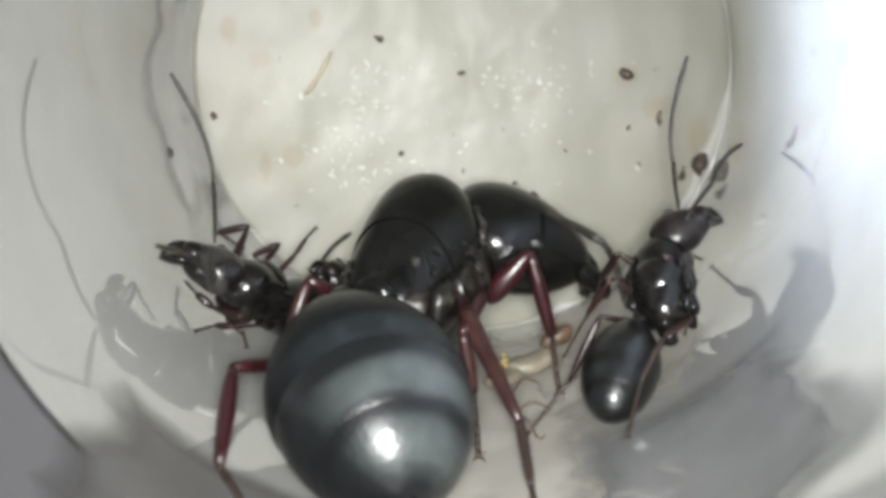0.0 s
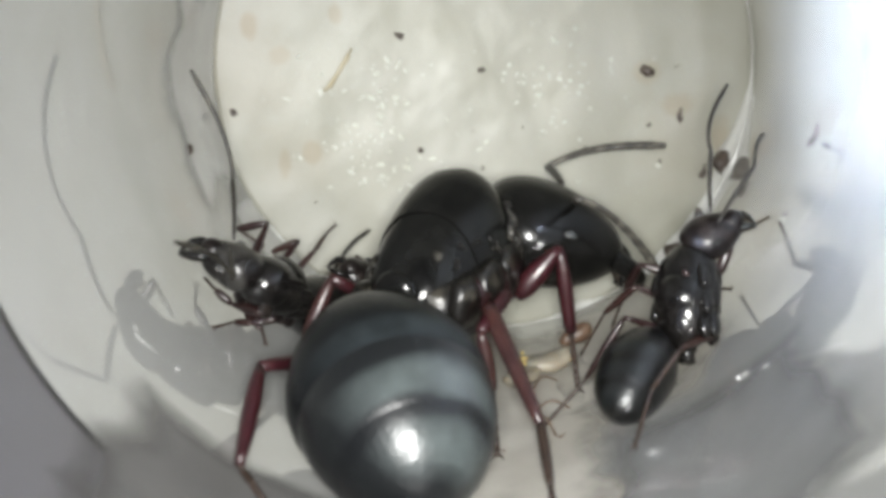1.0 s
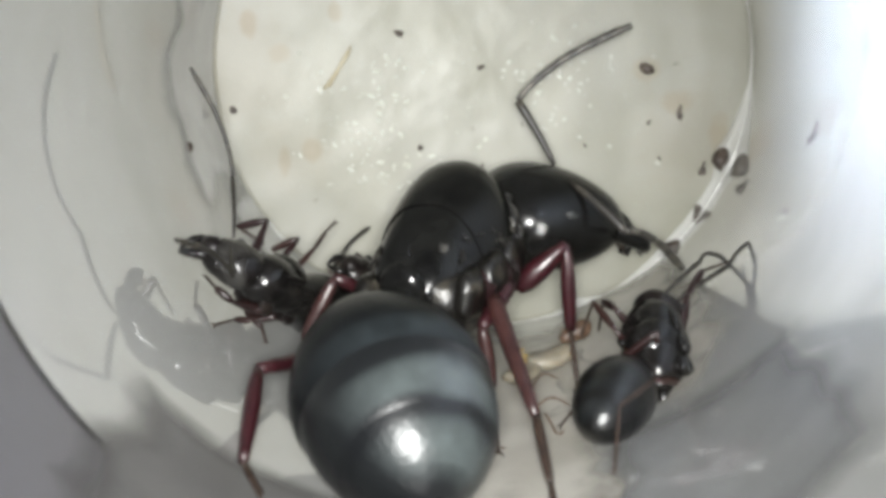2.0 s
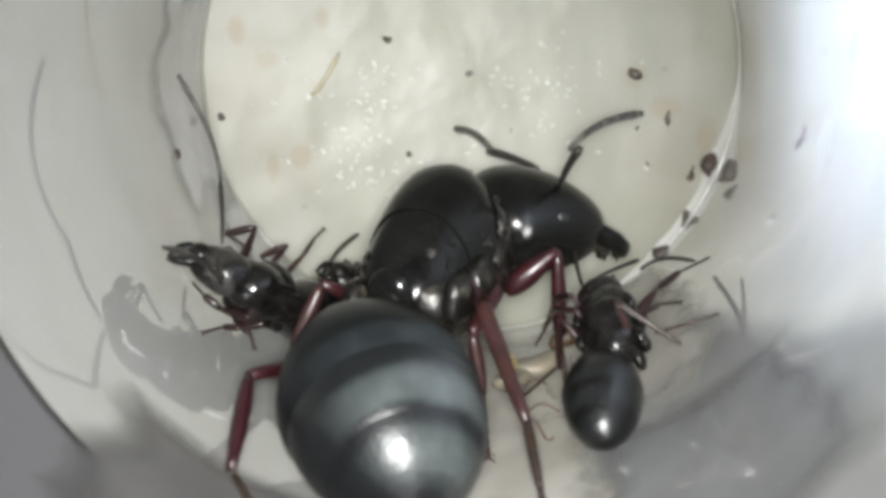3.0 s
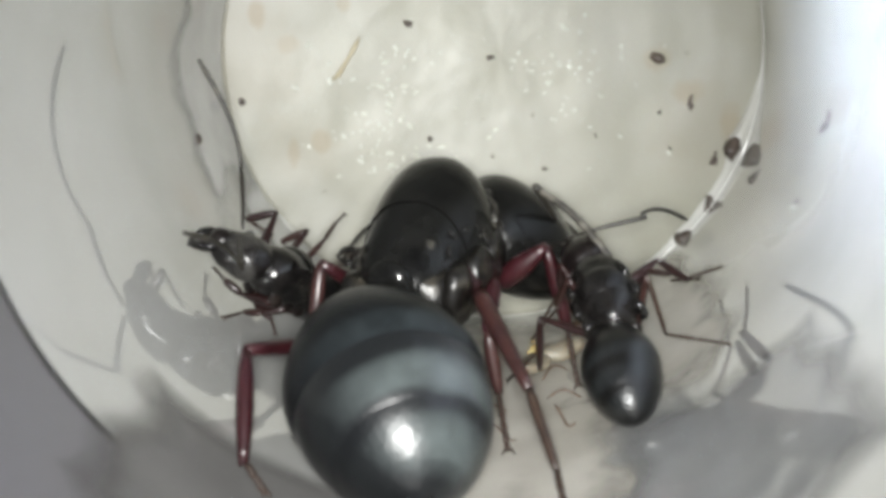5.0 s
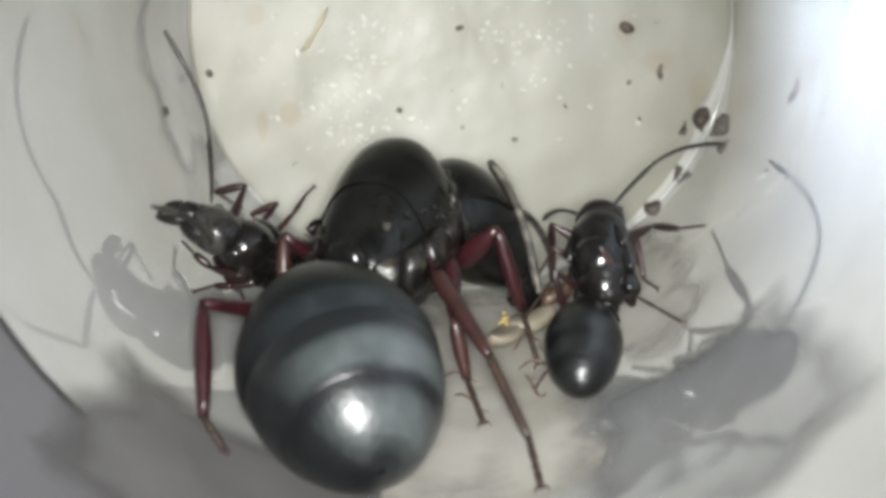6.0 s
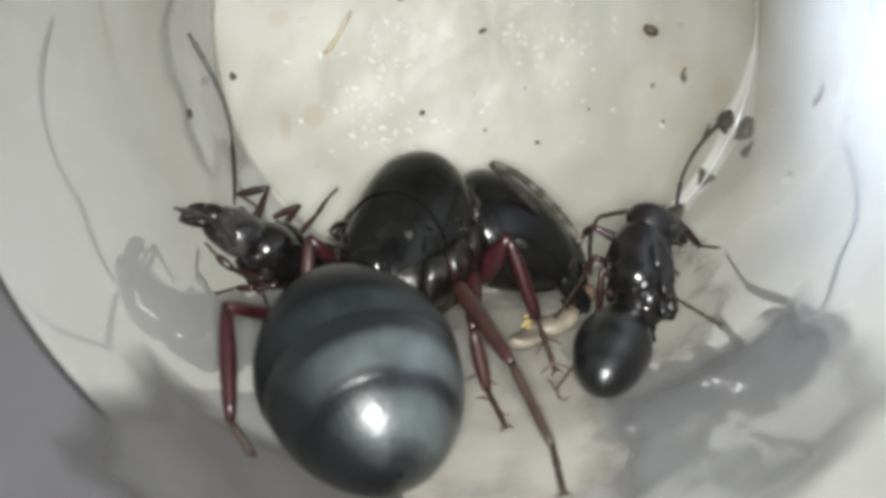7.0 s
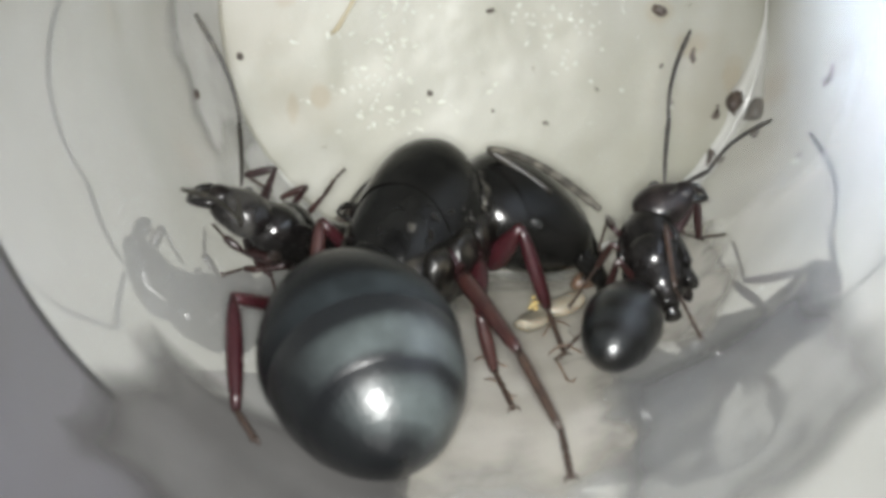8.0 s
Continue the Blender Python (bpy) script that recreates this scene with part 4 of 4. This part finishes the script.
WORKER_ANTENNAE = {
    0: (((-0.00, 0.85, 0.53), (0.12, 0.27, 0.95), (-1, 0, 0)), ((0.46, 0.79, 0.41), (0.39, 0.89, 0.25), (-0.2, 0, 0.9))),
    0.5: (((-0.35, 0.91, 0.22), (0.55, 0.79, 0.28), (-0.6, 0, 0.8)), ((0.14, 0.73, 0.67), (0.49, 0.85, 0.18), (-0.5, 0, 0.8))),
    1: (((0.05, 0.62, 0.78), (0.23, 0.82, 0.52), (-1, 0, 0)), ((0.52, 0.49, 0.70), (0.23, 0.96, 0.19), (-0.2, 0, 0.9))),
    1.5: (((0.45, 0.83, 0.33), (0.23, 0.97, -0.10), (-0.5, 0, 0.8)), ((0.42, 0.79, 0.45), (0.46, 0.84, 0.27), (-0.2, 0, 0.9))),
    2: (((0.60, 0.69, 0.39), (0.35, 0.92, -0.16), (-0.5, 0, 0.8)), ((0.77, 0.50, 0.40), (0.47, 0.88, 0.10), (-0.2, 0, 0.9))),
    3.3: (((-0.10, 0.99, -0.02), (0.07, 0.99, -0.09), (-0.5, 0, 0.8)), ((0.80, 0.59, -0.15), (0.61, 0.74, -0.26), (-0.2, 0, 0.9))),
    3.5: (((-0.04, 0.99, -0.15), (0.07, 0.99, -0.09), (-0.5, 0, 0.8)), ((0.98, -0.13, -0.18), (0.56, 0.72, -0.42), (-0.2, 0, 0.9))),
    4: (((-0.13, 0.98, -0.18), (-0.02, 0.99, -0.15), (-0.5, 0, 0.8)), ((0.99, -0.11, -0.12), (0.70, 0.58, -0.41), (-0.2, 0, 0.9))),
    5.5: (((-0.20, 0.94, -0.28), (-0.03, 0.88, -0.47), (-0.5, 0, 0.8)), ((0.72, 0.04, 0.69), (0.45, 0.88, -0.12), (-0.2, 0, 0.9))),
    6: (((-0.20, 0.96, -0.18), (-0.31, 0.92, -0.24), (-0.5, 0, 0.8)), ((0.61, 0.59, 0.53), (0.75, 0.65, 0.13), (-0.2, 0, 0.9))),
    6.5: (((-0.69, 0.72, -0.06), (-0.04, 0.82, -0.56), (-0.5, 0, 0.8)), ((0.81, 0.51, 0.28), (0.67, 0.74, 0.04), (-0.2, 0, 0.9))),
    7: (((-0.86, 0.45, -0.24), (-0.05, 0.71, -0.70), (-0.5, 0, 0.8)), ((0.15, 0.94, 0.30), (0.49, 0.71, 0.50), (-0.2, 0, 0.9))),
    7.5: (((0.03, 0.88, 0.47), (0.26, 0.81, 0.53), (-0.5, 0, 0.8)), ((0.30, 0.89, 0.33), (0.42, 0.89, 0.19), (-0.2, 0, 0.9))),
    8: (((0.08, 0.61, 0.79), (0.22, 0.66, 0.72), (-0.5, 0, 0.8)), ((0.59, 0.79, 0.17), (0.63, 0.69, 0.36), (-0.2, 0, 0.9))),
}

def queen_frame(t):
    """The pose of the queen's thorax."""
    petiole, neck, belly = between(QUEEN_BODY, t)
    m = aimed((0, 0, 0), neck - petiole, (-0.12, 0, 1))
    m.translation = (petiole + neck) / 2 - m.to_3x3() @ Vector((0, -0.1, -0.25))
    return m


def sitter_frame():
    belly, chest, face = (Vector(p) for p in STILL_WORKER)
    m = aimed((0, 0, 0), chest - belly, (0.25, -0.3, 0.9))
    m.translation = chest
    return m


queen = make_ant("queen_ant", "large black queen ant with banded grey gaster and dark red legs", "ant", True, "", None,
                 (queen_frame(0), QUEEN_KNEES_LEFT + QUEEN_KNEES_RIGHT, QUEEN_ANKLES_LEFT + QUEEN_ANKLES_RIGHT, QUEEN_FEET_LEFT + QUEEN_FEET_RIGHT))
walker = make_ant("worker_ant", "small shiny black worker ant walking beside the queen", "ant", False, "worker ants")
sitter = make_ant("worker_ant", "small dark worker ant clinging still to the tube wall", "ant", False, "worker ants", PALE_HORN,
                  (sitter_frame(), STILL_KNEES, STILL_ANKLES, STILL_FEET), 1.04)
sitter_behind = make_ant("worker_ant", "small dark worker ant half hidden behind the queen", "ant", False, "worker ants")


def queen_stance(t):
    belly = between(QUEEN_BODY, t)[2]
    face = between(QUEEN_FACE, t)[0]
    m = queen_frame(t)
    feet = [Vector(p) for p in QUEEN_FEET_LEFT + QUEEN_FEET_RIGHT]
    drift = between(QUEEN_BODY, t)[0].x - QUEEN_BODY[0][1][0]
    sway = Vector((1.3 * drift, 0, -1.8 * drift))
    knees = [Vector(p) + sway for p in QUEEN_KNEES_LEFT + QUEEN_KNEES_RIGHT]
    knees[2], hind, feet[2] = between(QUEEN_HIND_LEFT, t)
    knees[3], fore, knees[4], middle = between(QUEEN_STEPS_RIGHT, t)
    feet[3] += (fore - queen.ankles[3]) * 0.8
    return m, stance(queen, m, face, belly, (-0.05, -0.3, 1), feet, knees, QUEEN_ANTENNAE[t], (-0.40, 0.86, 0.38), (0.55, -0.3, 1), {2: hind, 3: fore, 4: middle})


def walker_stance(t):
    belly, waist, rear, front, face = between(WORKER_BODY, t)
    m = aimed((0, 0, 0), front - rear, wall_normal(rear) + Vector((-0.1, -0.35, 0.5)))
    m.translation = (rear + front) / 2
    feet = between(WORKER_FEET_LEFT, t) + between(WORKER_FEET_RIGHT, t)
    knees = [None, None, None, between(WORKER_KNEES_RIGHT, t)[0], None, None]
    return m, stance(walker, m, face, belly, (-0.35, -0.55, 0.8), feet, knees, WORKER_ANTENNAE[t], waist - belly)


def sitter_stance():
    belly, chest, face = (Vector(p) for p in STILL_WORKER)
    m = sitter_frame()
    ants = (((0.3, -1, -0.2), (-0.15, -0.88, 0.45), (0, 0, 1)), ((-0.18, 0.67, 0.72), (-0.31, -0.08, 0.95), (1, 0, 0.2)))
    return m, stance(sitter, m, face, belly, (0.2, -0.3, 0.9), STILL_FEET, STILL_KNEES, ants)


def behind_stance():
    belly, chest, face = (Vector(p) for p in HIDDEN_WORKER)
    m = aimed((0, 0, 0), face - belly, (0.2, -0.7, 0.6))
    m.translation = chest
    feet = [m @ Vector((s * 1.1, y, -1.0)) for s in (-1, 1) for y in (1.2, 0.1, -1.0)]
    ants = (((-0.5, 0.5, -0.1), (0.2, 0.9, 0.25), (0, 0, 1)), ((0.2, 0.6, -0.3), (0.2, 0.7, -0.3), (1, 0, 0)))
    return m, stance(sitter_behind, m, face, belly, (0.1, -0.6, 0.8), feet, None, ants)


hold(sitter, *sitter_stance())
hold(sitter_behind, *behind_stance())


# ---- debris, stains and brood ----
def crumb(name, p, r, mat, label, category, group, flat=0.6, seed=0):
    rnd = random.Random(seed)
    v, f = blob(-r, r, r * rnd.uniform(0.35, 0.75), r * flat, None, None, 0.8, 7, 9, rough=r * 0.9, seed=seed * 3.7)
    ob = new(name, mesh_from(name, v, f, mat))
    ob.matrix_basis = at_mm(p)
    return tagged(ob, label, category, group)


def on_support(x, y, z, turn):
    """A pose on the plug's face or the tube's wall whose z axis stands off it."""
    q = Vector((x, y, z))
    n = Vector((PLUG_LEAN, -1, 0)).normalized() if abs(y - plug_y(x)) < 0.3 else wall_normal(q)
    side = n.orthogonal().normalized()
    m = aimed(q + n * 0.03, Matrix.Rotation(radians(turn), 3, n) @ side, n)
    return m


for i, (x, y, z, r) in enumerate(DEBRIS):
    crumb("debris_crumb", on_support(x, y, z, 37 * i), r, CRUMB, "dark brown crumb of debris on the wet plug" if abs(y - plug_y(x)) < 0.3 else "dark crumb stuck to the tube wall", "debris", "crumbs of debris", 0.5, i)


def stain_cotton():
    """Soft-edged brown stains soaked into the cotton."""
    nodes, links = PLUG.node_tree.nodes, PLUG.node_tree.links
    bsdf = nodes["Principled BSDF"]
    coord = nodes.new("ShaderNodeTexCoord")
    wobble = nodes.new("ShaderNodeTexNoise")
    wobble.inputs["Scale"].default_value = 1800
    links.new(coord.outputs["Object"], wobble.inputs["Vector"])
    for x, z, wide, high, dark in STAINS:
        shift = nodes.new("ShaderNodeVectorMath")
        shift.operation = "SUBTRACT"
        links.new(coord.outputs["Object"], shift.inputs[0])
        shift.inputs[1].default_value = (x * MM, 0, z * MM)
        size = nodes.new("ShaderNodeVectorMath")
        size.operation = "MULTIPLY"
        links.new(shift.outputs[0], size.inputs[0])
        size.inputs[1].default_value = (1 / (wide * MM), 0, 1 / (high * MM))
        far = nodes.new("ShaderNodeVectorMath")
        far.operation = "LENGTH"
        links.new(size.outputs[0], far.inputs[0])
        add = nodes.new("ShaderNodeMath")
        add.operation = "ADD"
        links.new(far.outputs["Value"], add.inputs[0])
        links.new(wobble.outputs["Fac"], add.inputs[1])
        span = nodes.new("ShaderNodeMapRange")
        links.new(add.outputs[0], span.inputs["Value"])
        span.inputs["From Min"].default_value, span.inputs["From Max"].default_value = 1.15, 1.75
        span.inputs["To Min"].default_value, span.inputs["To Max"].default_value = dark, 0.0
        mix = nodes.new("ShaderNodeMix")
        mix.data_type = "RGBA"
        links.new(span.outputs[0], mix.inputs["Factor"])
        links.new(bsdf.inputs["Base Color"].links[0].from_socket, mix.inputs["A"])
        mix.inputs["B"].default_value = (0.20, 0.152, 0.085, 1)
        links.new(mix.outputs["Result"], bsdf.inputs["Base Color"])


stain_cotton()


def lying(name, p, ahead, up, length, rx, rz, mat, label, category, group="", rough=0.0, seed=0, bend=0.0):
    v, f = blob(-length / 2, length / 2, rx, rz, None, lambda s: bend * (s - 0.5) ** 2, 0.75, 12, 14, rough=rough, seed=seed)
    ob = new(name, mesh_from(name, v, f, mat))
    ob.matrix_basis = at_mm(aimed(p, ahead, up))
    return tagged(ob, label, category, group)


for i, (p, ahead, length, r) in enumerate((((1.9, -4.6, -7.4), (1, 0.4, 0.2), 1.4, 0.5), ((1.2, -5.4, -7.6), (0.5, 1, 0), 1.3, 0.45))):
    lying("larva", p, ahead, wall_normal(Vector(p)), length, r, r * 0.5, LARVA, "pale cream larva lying under the queen", "larva", "brood", 0.1, i, 0.5)
lying("pupa", (2.6, -3.4, -6.95), (0.8, 0.3, 0.4), (0, -1, 0), 1.0, 0.27, 0.2, AMBER, "small amber brown pupa under the queen's jaws", "pupa", "brood", 0.10, 5)
rnd = random.Random(4)
eggs = [moved(blob(-0.06, 0.06, 0.045, 0.04, None, None, 0.8, 7, 9, rough=0.03, seed=i), pose(rnd.gauss(0, 0.06), rnd.gauss(0, 0.05), rnd.gauss(0, 0.09), rnd.uniform(0, 180), rnd.uniform(0, 180), 0)) for i in range(16)]
clump = new("egg_clump", mesh_from("egg_clump", *join(*eggs), YELLOW))
clump.matrix_basis = at_mm(pose(*EGGS_AT))
tagged(clump, "tiny dull yellow egg clump beside the queen's foreleg", "egg clump", "brood")
for i, (p, r) in enumerate((((7.17, 2.54, -2.89), 0.39), ((6.37, 2.34, -4.57), 0.28), ((5.72, 2.18, -5.62), 0.32), ((6.12, 2.33, -5.29), 0.17), ((6.55, 2.56, -3.17), 0.22))):
    crumb("debris_crumb", aimed(p, ((0.1, 0.1, 1), (0.3, 0.2, 1), (0.9, 0.3, 0.4), (0.6, 0.2, 0.8), (0.35, 0, 0.9))[i], (-0.6, -0.8, 0.2)), r, CRUMB, "dark flake of debris at the edge of the plug", "debris", "crumbs of debris", 0.55, 40 + i)


def droplets():
    """Shallow beads of water in loose clusters over the cotton."""
    rnd = random.Random(11)
    verts, faces = [], []
    for cx, cz, sx, sz, count in WET_SPOTS:
        for i in range(count):
            x, z = rnd.gauss(cx, sx), rnd.gauss(cz, sz)
            if math.hypot(x, z) > 7.3:
                continue
            p = Vector((x, 0, z))
            y = plug_y(x) + 0.10 * noise.noise(p * 0.6) + 0.025 * noise.noise(p * 2.1) + 0.008 * noise.noise(p * 6)
            r, long, turn = rnd.choice((0.02, 0.025, 0.03, 0.035, 0.05)), rnd.uniform(1.0, 2.6), rnd.uniform(0, 3.14)
            lean = (rnd.gauss(PLUG_LEAN + (2.8 - x) / 40, 0.12), rnd.gauss((3 - z) / 34, 0.12))
            o = len(verts)
            verts.append((x, y - 0.012 - 0.22 * r, z))
            for ring, height in ((0.5, 0.19), (0.85, 0.14), (1.1, -0.1)):
                for k in range(10):
                    a = 2 * math.pi * k / 10
                    u, v = r * ring * long * math.cos(a), r * ring * math.sin(a)
                    dx, dz = u * math.cos(turn) - v * math.sin(turn), u * math.sin(turn) + v * math.cos(turn)
                    verts.append((x + dx, y - 0.012 - height * r + lean[0] * dx + lean[1] * dz, z + dz))
            for k in range(10):
                q = (k + 1) % 10
                faces.append((o, o + 1 + q, o + 1 + k))
                for s in (0, 10):
                    faces.append((o + 1 + s + k, o + 1 + s + q, o + 11 + s + q, o + 11 + s + k))
    return verts, faces


WATER = material("water_on_cotton", (0.40, 0.40, 0.34), 0.25, (0.48, 0.48, 0.43), 900, coat=1.0, coat_rough=0.10, ior=1.45)
beads = new("water_beads", mesh_from("water_beads", *droplets(), WATER))
tagged(beads, "tiny glinting beads of water on the wet plug", "water beads", kind="stuff")
# brown curls added in place of tarsi and their reflections under the queen
for i, (x, y, z) in enumerate(SCRAPS):
    n, q = wall_normal(Vector((x, y, z))), Vector((x, y, z))
    u = Vector((0.6, 0.5 - 0.3 * i, 0)).normalized()
    w = n.cross(u)
    line = [q + n * (0.04 + 0.3 * math.sin(0.42 * k + 0.4 * i) ** 2) + u * (0.15 * k - 0.5) + w * (0.10 * math.sin(0.6 * k + 2 * i)) for k in range(7)]
    scrap = new("tarsus_scrap", mesh_from("tarsus_scrap", *tube(line, [0.012, 0.03, 0.025, 0.035, 0.025, 0.03, 0.01], 8), SCRAP))
    tagged(scrap, "thin bent brown scrap of debris on the tube floor", "debris", "curled scraps")
fibre = new("fibre", mesh_from("fibre", *tube([(-4.86, -0.26, -0.59), (-4.67, -0.27, -0.44), (-4.43, -0.21, -0.05), (-4.19, -0.17, 0.35), (-4.05, -0.07, 0.65)], [0.03, 0.07, 0.05, 0.065, 0.02], 8), FIBRE))
tagged(fibre, "thin tan plant fibre stuck to the plug", "fibre")


SCRATCH = material("pale_scratch", (0.50, 0.50, 0.48), 0.2, (0.60, 0.60, 0.59), 900, coat=1.0)
for p, q in SCRATCHES:
    pts = []
    for i in range(9):
        c = Vector(p).lerp(Vector(q), i / 8)
        k = (TUBE_R - 0.004) / math.hypot(c.x, c.z)
        pts.append((c.x * k, c.y, c.z * k))
    part("scratch", tube(pts, [0.002 + 0.009 * math.sin(math.pi * i / 8) for i in range(9)], 6), SCRATCH, tube_wall, "fine pale scratch in the tube wall")


def unrolled(rows):
    """The same ways of a round limb's y axis from row to row, without a roll about it."""
    out = []
    for t, m in rows:
        if out:
            old, y = out[-1][1].to_3x3(), m.to_3x3().col[1]
            turn = old.col[1].rotation_difference(y).to_matrix()
            fresh = (turn @ old).to_4x4()
            fresh.translation = m.translation
            m = fresh
        out.append((t, m))
    return out


def eased(rows):
    """Rows between those that turn far, so that each step turns less than a right angle."""
    out = rows[:1]
    for (t0, m0), (t1, m1) in zip(rows, rows[1:]):
        q0, q1 = m0.to_quaternion(), m1.to_quaternion()
        turn = q0.rotation_difference(q1).angle
        steps = math.ceil(min(turn, 2 * math.pi - turn) / radians(70))
        for k in range(1, steps):
            u = k / steps
            out.append((t0 + (t1 - t0) * u, Matrix.LocRotScale(m0.translation.lerp(m1.translation, u), q0.slerp(q1, u), None)))
        out.append((t1, m1))
    return out


def motions():
    for a, table, pose_at in ((queen, QUEEN_ANTENNAE, queen_stance), (walker, WORKER_ANTENNAE, walker_stance)):
        tops, rows = [], {}
        for t in table:
            m, poses = pose_at(t)
            tops.append((t, m))
            for ob, q in poses.items():
                rows.setdefault(ob, []).append((t, q))
        for femur, tibia, tarsus in a.legs:
            straight = unrolled(rows[femur])
            for ob in (tibia, tarsus):
                rows[ob] = unrolled([(t, new_m.inverted() @ old_m @ q) for (t, q), (t, old_m), (t, new_m) in zip(rows[ob], rows[femur], straight)])
            rows[femur] = straight
        for scape in a.scapes:
            rows[scape] = unrolled(rows[scape])
        rows[a.top] = tops
        for ob, r in rows.items():
            walk(ob, [(t, at_mm(m)) for t, m in eased(r)])


motions()
